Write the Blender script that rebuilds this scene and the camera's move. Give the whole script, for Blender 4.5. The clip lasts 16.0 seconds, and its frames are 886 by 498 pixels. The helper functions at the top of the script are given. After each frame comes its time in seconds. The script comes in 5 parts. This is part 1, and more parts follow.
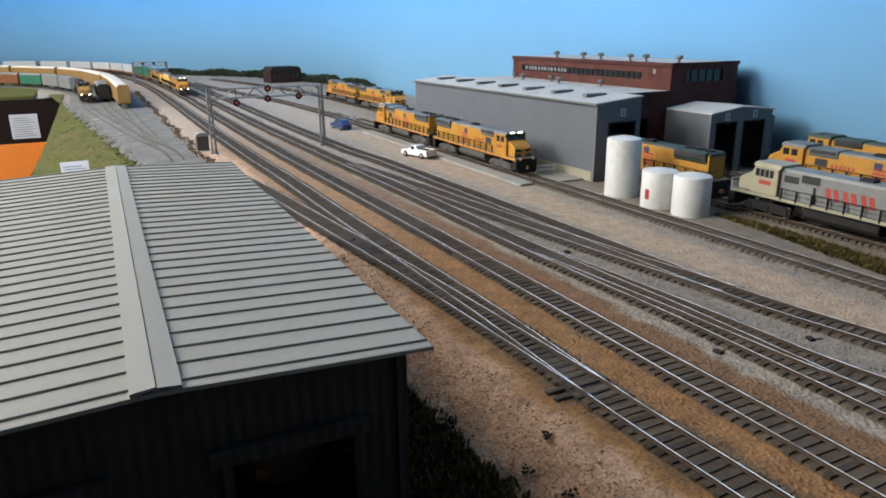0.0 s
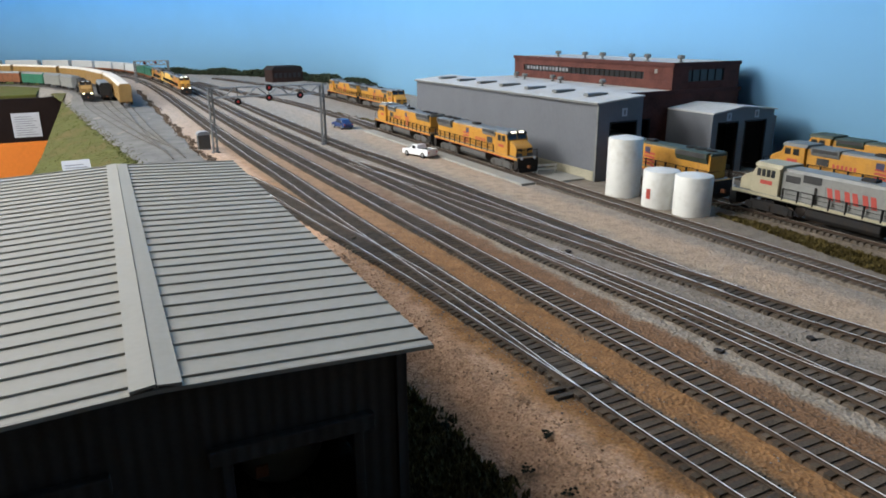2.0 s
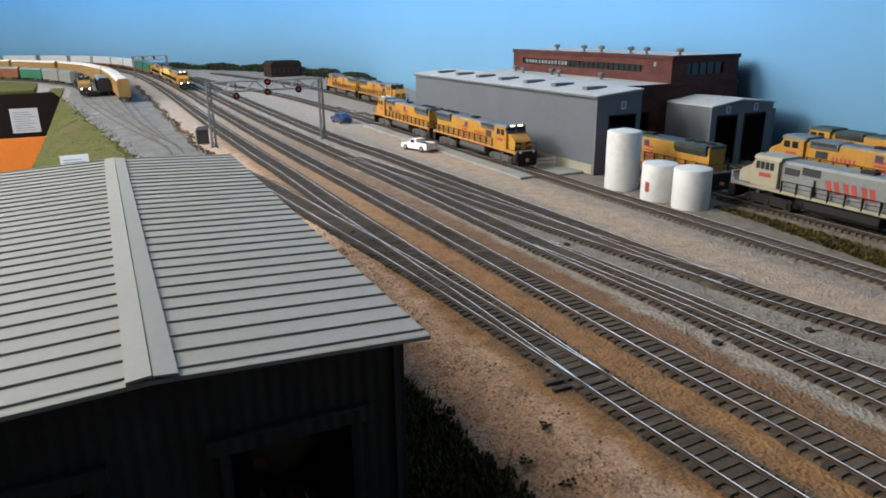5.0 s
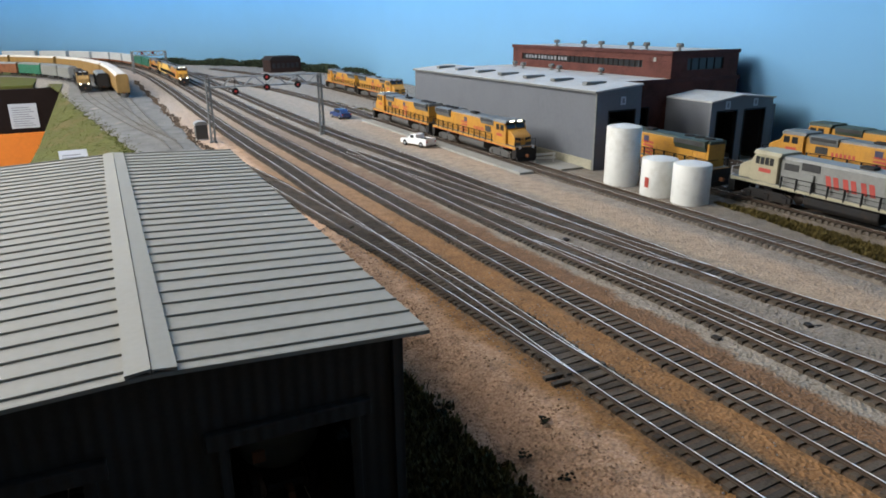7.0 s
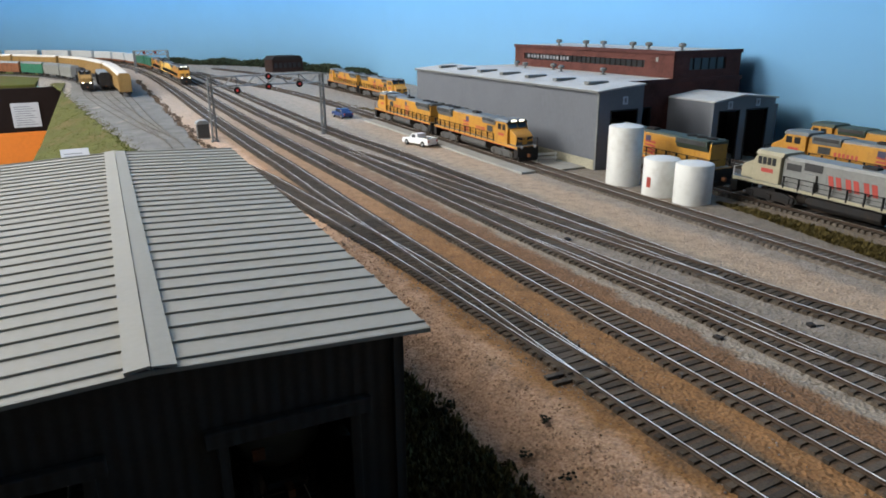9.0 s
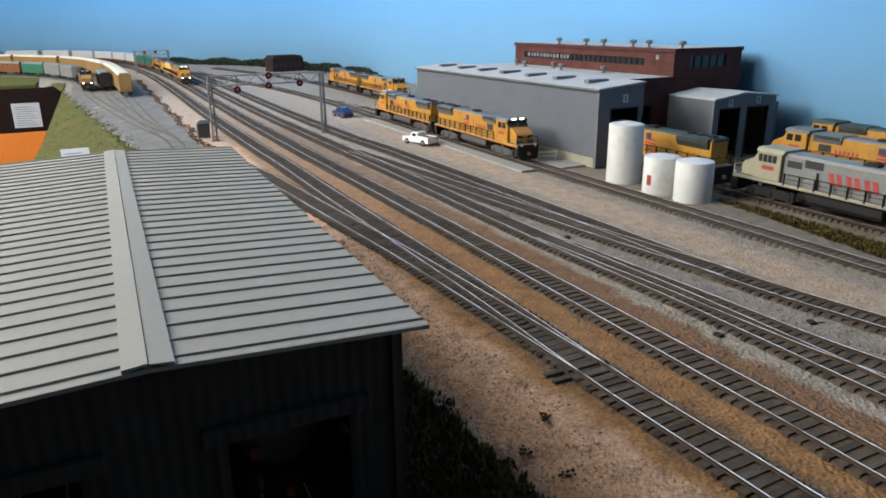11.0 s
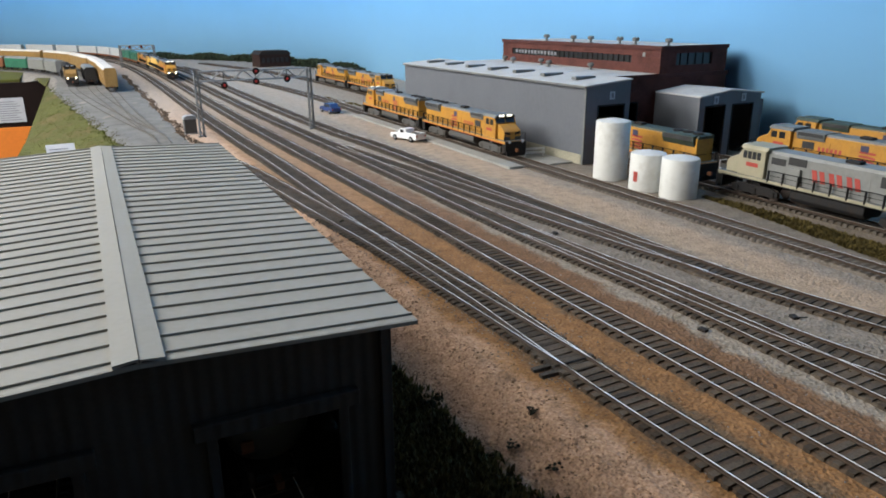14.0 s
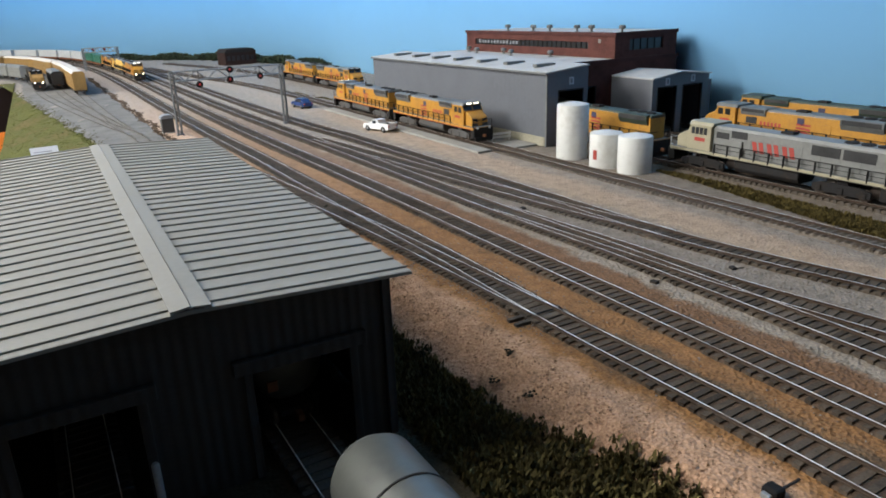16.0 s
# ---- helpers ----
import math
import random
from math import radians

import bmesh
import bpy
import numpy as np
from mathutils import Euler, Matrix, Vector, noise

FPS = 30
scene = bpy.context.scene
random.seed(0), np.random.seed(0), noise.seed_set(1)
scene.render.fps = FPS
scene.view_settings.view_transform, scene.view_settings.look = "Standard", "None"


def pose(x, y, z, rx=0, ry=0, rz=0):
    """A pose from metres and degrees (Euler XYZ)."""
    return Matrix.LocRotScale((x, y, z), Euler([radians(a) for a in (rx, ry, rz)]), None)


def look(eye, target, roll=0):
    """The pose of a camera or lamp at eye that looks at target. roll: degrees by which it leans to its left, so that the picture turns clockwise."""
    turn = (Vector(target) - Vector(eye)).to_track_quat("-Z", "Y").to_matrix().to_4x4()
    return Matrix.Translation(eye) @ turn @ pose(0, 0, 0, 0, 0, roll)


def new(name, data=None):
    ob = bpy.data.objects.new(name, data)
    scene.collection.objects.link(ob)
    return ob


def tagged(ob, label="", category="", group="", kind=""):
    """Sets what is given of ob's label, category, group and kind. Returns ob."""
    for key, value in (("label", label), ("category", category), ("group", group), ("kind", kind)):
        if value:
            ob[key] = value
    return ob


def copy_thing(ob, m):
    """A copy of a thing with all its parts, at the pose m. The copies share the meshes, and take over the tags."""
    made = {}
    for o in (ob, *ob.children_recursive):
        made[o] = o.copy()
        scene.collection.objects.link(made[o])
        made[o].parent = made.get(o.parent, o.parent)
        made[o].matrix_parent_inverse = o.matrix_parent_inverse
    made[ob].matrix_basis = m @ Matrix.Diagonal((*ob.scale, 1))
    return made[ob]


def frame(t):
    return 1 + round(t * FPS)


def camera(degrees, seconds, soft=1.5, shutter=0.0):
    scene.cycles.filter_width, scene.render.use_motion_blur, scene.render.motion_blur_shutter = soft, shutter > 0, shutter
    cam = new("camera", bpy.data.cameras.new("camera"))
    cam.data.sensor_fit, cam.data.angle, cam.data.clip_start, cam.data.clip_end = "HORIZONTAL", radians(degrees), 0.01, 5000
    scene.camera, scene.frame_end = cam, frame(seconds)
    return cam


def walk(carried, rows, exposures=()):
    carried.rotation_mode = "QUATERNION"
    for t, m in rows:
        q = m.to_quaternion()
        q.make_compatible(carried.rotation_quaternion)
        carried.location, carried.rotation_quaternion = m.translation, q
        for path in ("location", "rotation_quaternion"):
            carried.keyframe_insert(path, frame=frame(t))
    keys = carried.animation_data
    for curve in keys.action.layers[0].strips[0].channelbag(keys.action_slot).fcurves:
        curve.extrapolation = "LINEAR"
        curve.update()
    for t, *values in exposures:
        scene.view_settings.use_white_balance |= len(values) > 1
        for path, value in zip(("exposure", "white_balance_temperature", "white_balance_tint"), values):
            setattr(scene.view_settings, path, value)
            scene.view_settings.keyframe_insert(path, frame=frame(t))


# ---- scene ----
U = 0.01  # the plan below is written in centimetres
cam = camera(64.7, 16.0, soft=1.75)
PATH = [
    (0, (0.221, -0.419, 18.54), (1.07, 1.291, 17.945), -0.5),
    (0.5, (0.198, -0.42, 18.506), (1.041, 1.293, 17.912), -0.5),
    (1, (0.238, -0.437, 18.504), (1.079, 1.276, 17.908), -0.6),
    (1.5, (0.263, -0.434, 18.466), (1.107, 1.277, 17.867), -0.6),
    (2, (0.249, -0.434, 18.485), (1.095, 1.278, 17.889), -0.4),
    (2.5, (0.253, -0.473, 18.499), (1.097, 1.24, 17.905), -0.5),
    (3, (0.245, -0.438, 18.43), (1.093, 1.272, 17.834), -0.3),
    (3.5, (0.307, -0.457, 18.388), (1.154, 1.252, 17.787), -0.5),
    (4, (0.371, -0.487, 18.354), (1.218, 1.221, 17.75), -0.5),
    (6.5, (0.313, -0.493, 18.273), (1.153, 1.214, 17.655), -0.6),
    (7, (0.36, -0.49, 18.241), (1.204, 1.214, 17.621), -0.5),
    (7.5, (0.332, -0.487, 18.228), (1.178, 1.217, 17.61), -0.4),
    (8, (0.292, -0.503, 18.23), (1.141, 1.2, 17.613), -0.2),
    (8.5, (0.388, -0.481, 18.173), (1.232, 1.223, 17.553), -0.3),
    (9, (0.407, -0.436, 18.117), (1.247, 1.27, 17.498), -0.4),
    (11.5, (0.527, -0.477, 18.014), (1.364, 1.23, 17.393), -0.6),
    (12, (0.502, -0.533, 18.051), (1.34, 1.174, 17.431), -0.6),
    (12.5, (0.522, -0.511, 18.019), (1.361, 1.196, 17.4), -0.6),
    (13, (0.535, -0.517, 17.984), (1.378, 1.186, 17.359), -0.6),
    (13.5, (0.512, -0.491, 17.944), (1.351, 1.213, 17.317), -0.9),
    (14, (0.375, -0.698, 18.117), (1.241, 0.991, 17.485), -0.3),
    (14.5, (0.105, -0.959, 18.197), (0.988, 0.719, 17.56), -0.4),
    (15, (-0.707, -1.786, 18.178), (0.186, -0.117, 17.53), -0.8),
    (15.5, (-2.162, -3.725, 18.631), (-1.23, -2.08, 17.98), -1.4),
    (16, (-2.881, -5.331, 18.598), (-1.947, -3.688, 17.942), -2.1),
]
walk(cam, [(t, look(Vector(eye) * U, Vector(target) * U, roll)) for t, eye, target, roll in PATH])

# ---- light: a basement room with unseen ceiling fixtures assumed over the aisle ----
world = bpy.data.worlds.new("room_air")
scene.world = world
world.use_nodes = True
world.node_tree.nodes["Background"].inputs[0].default_value = (0.75, 0.85, 1.0, 1)
world.node_tree.nodes["Background"].inputs[1].default_value = 0.05
scene.view_settings.exposure = 0.0


def lamp(name, eye, target, sx, sy, watts, colour):
    data = bpy.data.lights.new(name, "AREA")
    data.shape, data.size, data.size_y = "RECTANGLE", sx * U, sy * U
    data.energy, data.color = watts, colour
    ob = new(name, data)
    ob.matrix_world = look(Vector(eye) * U, Vector(target) * U)
    return ob


WHITE_TUBE = (1.0, 0.985, 0.955)
for y, watts in ((64, 20), (150, 22), (250, 13), (372, 7)):
    lamp("assumed_ceiling_lamp_light", (-60, y, 120), (22, y - 8, 0), 24, 100, watts, WHITE_TUBE)
# added second row, aimed across the layout to brighten the backdrop
for y, watts in ((112, 68), (215, 40), (340, 30)):
    lamp("assumed_ceiling_lamp_light", (-150, y, 120), (89, y + 30, 30), 24, 100, watts, WHITE_TUBE)


# ---- materials ----
def links(m):
    nt = m.node_tree
    return nt, nt.nodes, nt.links, nt.nodes["Principled BSDF"]


def mat(name, rgb, rough=0.6, metal=0.0, var=0.25, grain=6.0, blotch=0.6, bump=0.15, dirt=None, emit=0.0, object_space=False, rand=0.0):
    """Paint or mineral with grain, broad blotches and fine relief; scales are per centimetre."""
    m = bpy.data.materials.new(name)
    m.use_nodes = True
    nt, nodes, link, bsdf = links(m)
    geo = nodes.new("ShaderNodeTexCoord" if object_space else "ShaderNodeNewGeometry")
    scale = nodes.new("ShaderNodeVectorMath")
    scale.operation = "SCALE"
    scale.inputs["Scale"].default_value = 1 / U
    link.new(geo.outputs["Object" if object_space else "Position"], scale.inputs[0])
    fine, broad = nodes.new("ShaderNodeTexNoise"), nodes.new("ShaderNodeTexNoise")
    for n, s, d in ((fine, grain, 6), (broad, blotch, 4)):
        n.inputs["Scale"].default_value, n.inputs["Detail"].default_value = s, d
        link.new(scale.outputs[0], n.inputs["Vector"])
    add = nodes.new("ShaderNodeMath")
    add.operation = "MULTIPLY_ADD"
    add.inputs[1].default_value = 0.45
    link.new(fine.outputs[0], add.inputs[0])
    half = nodes.new("ShaderNodeMath")
    half.operation = "MULTIPLY"
    half.inputs[1].default_value = 0.55
    link.new(broad.outputs[0], half.inputs[0])
    link.new(half.outputs[0], add.inputs[2])
    ramp = nodes.new("ShaderNodeValToRGB")
    dark = dirt or tuple(c * (1 - var * 1.6) for c in rgb)
    lite = tuple(min(1, c * (1 + var)) for c in rgb)
    e = ramp.color_ramp.elements
    e[0].position, e[0].color = 0.3, (*dark, 1)
    e[1].position, e[1].color = 0.72, (*lite, 1)
    mid = ramp.color_ramp.elements.new(0.5)
    mid.color = (*rgb, 1)
    link.new(add.outputs[0], ramp.inputs[0])
    out = ramp.outputs[0]
    if rand:
        info, hsv, sub = nodes.new("ShaderNodeObjectInfo"), nodes.new("ShaderNodeHueSaturation"), nodes.new("ShaderNodeMapRange")
        sub.inputs["To Min"].default_value, sub.inputs["To Max"].default_value = 1 - rand, 1 + rand
        link.new(info.outputs["Random"], sub.inputs["Value"])
        link.new(sub.outputs[0], hsv.inputs["Value"])
        link.new(out, hsv.inputs["Color"])
        out = hsv.outputs[0]
    link.new(out, bsdf.inputs["Base Color"])
    bsdf.inputs["Roughness"].default_value, bsdf.inputs["Metallic"].default_value = rough, metal
    if rough >= 0.8:
        bsdf.inputs["Specular IOR Level"].default_value = 0.15
    if bump:
        b = nodes.new("ShaderNodeBump")
        b.inputs["Strength"].default_value, b.inputs["Distance"].default_value = bump, 0.08 * U
        link.new(fine.outputs[0], b.inputs["Height"])
        link.new(b.outputs[0], bsdf.inputs["Normal"])
    if emit:
        bsdf.inputs["Emission Color"].default_value = (*rgb, 1)
        bsdf.inputs["Emission Strength"].default_value = emit
    return m


def island(m, amount):
    """Shifts the brightness of each loose piece of a joined mesh."""
    nt, nodes, link, bsdf = links(m)
    old = bsdf.inputs["Base Color"].links[0].from_socket
    geo, hsv, sub = nodes.new("ShaderNodeNewGeometry"), nodes.new("ShaderNodeHueSaturation"), nodes.new("ShaderNodeMapRange")
    sub.inputs["To Min"].default_value, sub.inputs["To Max"].default_value = 1 - amount, 1 + amount
    link.new(geo.outputs["Random Per Island"], sub.inputs["Value"])
    link.new(sub.outputs[0], hsv.inputs["Value"])
    link.new(old, hsv.inputs["Color"])
    link.new(hsv.outputs[0], bsdf.inputs["Base Color"])
    return m


def ribbed(m, axis, per_cm, strength=0.4, dark=0.0):
    """Adds corrugation relief along an axis to a material."""
    nt, nodes, link, bsdf = links(m)
    geo, sep, mul, sn = nodes.new("ShaderNodeNewGeometry"), nodes.new("ShaderNodeSeparateXYZ"), nodes.new("ShaderNodeMath"), nodes.new("ShaderNodeMath")
    mul.operation, sn.operation = "MULTIPLY", "SINE"
    mul.inputs[1].default_value = per_cm * 6.283 / U
    link.new(geo.outputs["Position"], sep.inputs[0])
    link.new(sep.outputs[axis], mul.inputs[0])
    link.new(mul.outputs[0], sn.inputs[0])
    b = nodes.new("ShaderNodeBump")
    b.inputs["Strength"].default_value, b.inputs["Distance"].default_value = strength, 0.05 * U
    link.new(sn.outputs[0], b.inputs["Height"])
    link.new(b.outputs[0], bsdf.inputs["Normal"])
    return m


YELLOW = (0.41, 0.195, 0.02)
M = dict(
    loco_yellow=mat("loco_yellow", YELLOW, 0.5, var=0.14, grain=3, dirt=(0.3, 0.14, 0.025)),
    faded_yellow=mat("faded_yellow", (0.68, 0.42, 0.09), 0.55, var=0.2, grain=3, dirt=(0.35, 0.22, 0.07)),
    loco_gray=mat("loco_gray", (0.125, 0.13, 0.125), 0.55, var=0.25, grain=4),
    loco_dark=mat("loco_dark", (0.02, 0.019, 0.019), 0.82, var=0.4, grain=4, dirt=(0.036, 0.027, 0.02)),
    truck_gray=mat("truck_gray", (0.055, 0.053, 0.05), 0.7, var=0.35, grain=5, dirt=(0.06, 0.045, 0.03)),
    grille=mat("grille", (0.045, 0.045, 0.045), 0.8, var=0.3, grain=12),
    green_roof=mat("green_roof", (0.035, 0.05, 0.035), 0.6, var=0.3),
    silver_gray=mat("silver_gray", (0.185, 0.187, 0.175), 0.5, var=0.12, grain=3),
    cream=mat("cream", (0.3, 0.27, 0.18), 0.5, var=0.12, grain=3),
    red=mat("red_paint", (0.34, 0.045, 0.032), 0.5, var=0.15),
    blue=mat("blue_paint", (0.04, 0.035, 0.075), 0.5, var=0.2),
    window=mat("dark_glass", (0.012, 0.013, 0.014), 0.3, var=0.1, bump=0),
    board_light=mat("board_light", (1.0, 0.93, 0.75), 0.4, emit=2.5, var=0, bump=0),
    head_light=mat("head_light", (1.0, 0.85, 0.55), 0.3, emit=8, var=0, bump=0),
    # near-white base puts the rails' bright glint into the colour
    steel=mat("rail_steel", (0.92, 0.88, 0.8), 0.4, metal=0.25, var=0.3, grain=0.8, blotch=0.2, bump=0.05, dirt=(0.2, 0.15, 0.11)),
    tie=mat("tie_wood", (0.076, 0.06, 0.045), 0.85, var=0.35, grain=9, rand=0.35),
    tie_yard=mat("tie_wood_grey", (0.15, 0.145, 0.135), 0.85, var=0.35, grain=5),
    tie_far=mat("tie_wood_far", (0.085, 0.071, 0.058), 0.85, var=0.35, grain=9),
    wheel=mat("wheel_steel", (0.16, 0.13, 0.11), 0.45, metal=0.6, var=0.3),
    # same siding twice; the sides are darkened to offset the lamps facing them
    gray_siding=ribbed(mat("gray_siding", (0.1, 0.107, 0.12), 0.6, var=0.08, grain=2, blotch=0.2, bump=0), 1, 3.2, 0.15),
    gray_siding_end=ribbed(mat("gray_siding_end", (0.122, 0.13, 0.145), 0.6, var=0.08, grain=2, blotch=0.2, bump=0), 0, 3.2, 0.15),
    stone_base=mat("stone_base", (0.3, 0.28, 0.21), 0.8, var=0.25, grain=4),
    autorack_roof=mat("autorack_roof", (0.5, 0.46, 0.4), 0.6, var=0.12, grain=2),
    mast_gray=mat("mast_gray", (0.15, 0.155, 0.155), 0.6, metal=0.3, var=0.25),
    light_roof=mat("light_roof", (0.4, 0.4, 0.39), 0.8, var=0.12, grain=2, blotch=0.3),
    brick=mat("brick_red", (0.088, 0.033, 0.027), 0.8, var=0.3, grain=5, blotch=0.5),
    brick_dark=mat("brick_trim", (0.07, 0.028, 0.025), 0.8, var=0.25, grain=5),
    shed_roof=mat("shed_roof_metal", (0.232, 0.225, 0.2), 0.7, metal=0.0, var=0.06, grain=3, blotch=0.12, bump=0.05, object_space=True),
    shed_seam=mat("shed_seam", (0.2, 0.205, 0.2), 0.5, var=0.15),
    # wall colour kept near-black to carry the shade on the shed's front
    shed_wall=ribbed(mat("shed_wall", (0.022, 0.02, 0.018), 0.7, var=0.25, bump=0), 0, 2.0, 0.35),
    # near-black colour standing in for the shade inside the buildings
    dark_void=mat("indoor_shade", (0.02, 0.02, 0.022), 0.9, var=0.2),
    white=mat("white_paint", (0.54, 0.54, 0.51), 0.55, var=0.05, grain=1.5, blotch=0.4, dirt=(0.44, 0.43, 0.39)),
    container_white=mat("container_white", (0.5, 0.51, 0.5), 0.5, var=0.08, grain=2),
    container_green=mat("container_green", (0.025, 0.125, 0.075), 0.5, var=0.2, grain=2),
    rust=mat("rust_brown", (0.17, 0.07, 0.035), 0.8, var=0.3),
    tan=mat("tan_paint", (0.24, 0.14, 0.04), 0.6, var=0.2),
    galvanised=mat("galvanised", (0.3, 0.31, 0.31), 0.5, metal=0.5, var=0.2),
    concrete=mat("concrete", (0.26, 0.255, 0.235), 0.85, var=0.15, grain=5, blotch=0.4),
    black=mat("black_paint", (0.012, 0.012, 0.012), 0.8, var=0.2),
    red_lens=mat("red_lens", (0.45, 0.03, 0.03), 0.3, emit=0.12, var=0, bump=0),
    car_white=mat("car_white", (0.75, 0.76, 0.76), 0.25, var=0.04, bump=0),
    car_blue=mat("car_blue", (0.02, 0.04, 0.13), 0.25, var=0.1, bump=0),
    tyre=mat("tyre", (0.015, 0.015, 0.015), 0.8, var=0.2),
    tank_silver=mat("tank_silver", (0.10, 0.105, 0.094), 0.4, metal=0.3, var=0.15, grain=2),
    fascia=mat("fascia_brown", (0.011, 0.006, 0.005), 0.85, var=0.2, grain=1, blotch=0.1),
    orange=mat("orange_panel", (0.72, 0.2, 0.02), 0.6, var=0.08, grain=1, blotch=0.05),
    paper=mat("paper", (0.48, 0.49, 0.52), 0.8, var=0.04),
    ink=mat("ink", (0.2, 0.205, 0.22), 0.8, var=0.1),
    brown_stone=island(mat("brown_stone", (0.15, 0.088, 0.044), 0.95, var=0.3, grain=3), 0.45),
    edge_stone=island(mat("edge_stone", (0.085, 0.06, 0.042), 0.95, var=0.3, grain=3), 0.5),
    sand_stone=island(mat("sand_stone", (0.33, 0.205, 0.132), 0.95, var=0.25, grain=3), 0.35),
    gray_stone=island(mat("gray_stone", (0.18, 0.155, 0.135), 0.95, var=0.3, grain=3), 0.4),
    dark_bush=island(mat("dark_bush", (0.022, 0.022, 0.014), 0.9, var=0.3), 0.5),
    grass_dark=island(mat("grass_dark", (0.09, 0.074, 0.028), 0.9, var=0.4, dirt=(0.05, 0.028, 0.014)), 0.6),
    grass=island(mat("grass", (0.06, 0.066, 0.015), 0.95, var=0.45, grain=0.8, blotch=0.13, dirt=(0.105, 0.078, 0.035)), 0.25),
    olive=island(mat("olive_weeds", (0.085, 0.065, 0.02), 0.9, var=0.4), 0.5),
    factory=mat("factory_brown", (0.03, 0.016, 0.013), 0.8, var=0.3),
    turf=mat("turf", (0.062, 0.065, 0.017), 0.95, var=0.5, grain=1.0, blotch=0.12, bump=0.8, dirt=(0.11, 0.08, 0.035)),
    hedge=island(mat("hedge", (0.03, 0.04, 0.022), 0.9, var=0.4), 0.5),
    wall=mat("room_wall", (0.4, 0.4, 0.39), 0.9, var=0.05, grain=0.2, blotch=0.02),
    floor=mat("room_floor", (0.12, 0.11, 0.1), 0.8, var=0.1, grain=0.2, blotch=0.02),
    lamp_glow=mat("tube_glow", (1, 0.98, 0.94), 0.5, emit=1.0, var=0, bump=0),
)


def sky_paint():
    m = mat("sky_paint", (0.11, 0.40, 0.88), 0.85, var=0.06, grain=0.08, blotch=0.012, bump=0.0)
    nt, nodes, link, bsdf = links(m)
    old = bsdf.inputs["Base Color"].links[0].from_socket
    geo, sep, rng, mix = nodes.new("ShaderNodeNewGeometry"), nodes.new("ShaderNodeSeparateXYZ"), nodes.new("ShaderNodeMapRange"), nodes.new("ShaderNodeMix")
    mix.data_type = "RGBA"
    link.new(geo.outputs["Position"], sep.inputs[0])
    link.new(sep.outputs[2], rng.inputs["Value"])
    rng.inputs["From Min"].default_value, rng.inputs["From Max"].default_value = 0 * U, 40 * U
    link.new(rng.outputs[0], mix.inputs["Factor"])
    mix.inputs["A"].default_value = (0.335, 0.67, 0.97, 1)
    link.new(old, mix.inputs["B"])
    link.new(mix.outputs["Result"], bsdf.inputs["Base Color"])
    return m


M["sky"] = sky_paint()


def rust_web(m):
    """Keeps the painted glint on the running surface only; the rail sides are rusty."""
    nt, nodes, link, bsdf = links(m)
    old = bsdf.inputs["Base Color"].links[0].from_socket
    geo, sep, rng, mix = nodes.new("ShaderNodeNewGeometry"), nodes.new("ShaderNodeSeparateXYZ"), nodes.new("ShaderNodeMapRange"), nodes.new("ShaderNodeMix")
    mix.data_type = "RGBA"
    link.new(geo.outputs["Normal"], sep.inputs[0])
    link.new(sep.outputs[2], rng.inputs["Value"])
    rng.inputs["From Min"].default_value, rng.inputs["From Max"].default_value = 0.965, 0.99
    link.new(rng.outputs[0], mix.inputs["Factor"])
    mix.inputs["A"].default_value = (0.06, 0.04, 0.027, 1)
    link.new(old, mix.inputs["B"])
    link.new(mix.outputs["Result"], bsdf.inputs["Base Color"])


rust_web(M["steel"])
M["dull_rail"] = mat("dull_rail", (0.075, 0.068, 0.06), 0.7, var=0.35, grain=2)

# scenery cover in bands alongside the tracks: place across (cm) and colour
BANDS = [
    # first two entries darken the ground with the shed's shade
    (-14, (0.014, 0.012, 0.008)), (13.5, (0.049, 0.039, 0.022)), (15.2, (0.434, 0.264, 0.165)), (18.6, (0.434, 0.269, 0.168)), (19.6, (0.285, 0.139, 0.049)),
    (21, (0.137, 0.087, 0.051)), (23.4, (0.147, 0.092, 0.051)), (23.9, (0.242, 0.123, 0.051)), (25.9, (0.232, 0.121, 0.051)), (26.6, (0.126, 0.083, 0.052)),
    (28.4, (0.137, 0.087, 0.052)), (29.0, (0.163, 0.088, 0.046)), (30.9, (0.163, 0.092, 0.049)), (31.5, (0.258, 0.219, 0.173)), (36, (0.210, 0.179, 0.146)),
    (41.5, (0.240, 0.203, 0.162)), (43, (0.345, 0.254, 0.175)), (46, (0.369, 0.266, 0.183)), (47.8, (0.258, 0.215, 0.170)), (54, (0.173, 0.146, 0.116)),
    (62, (0.183, 0.152, 0.123)), (90, (0.200, 0.168, 0.135))]


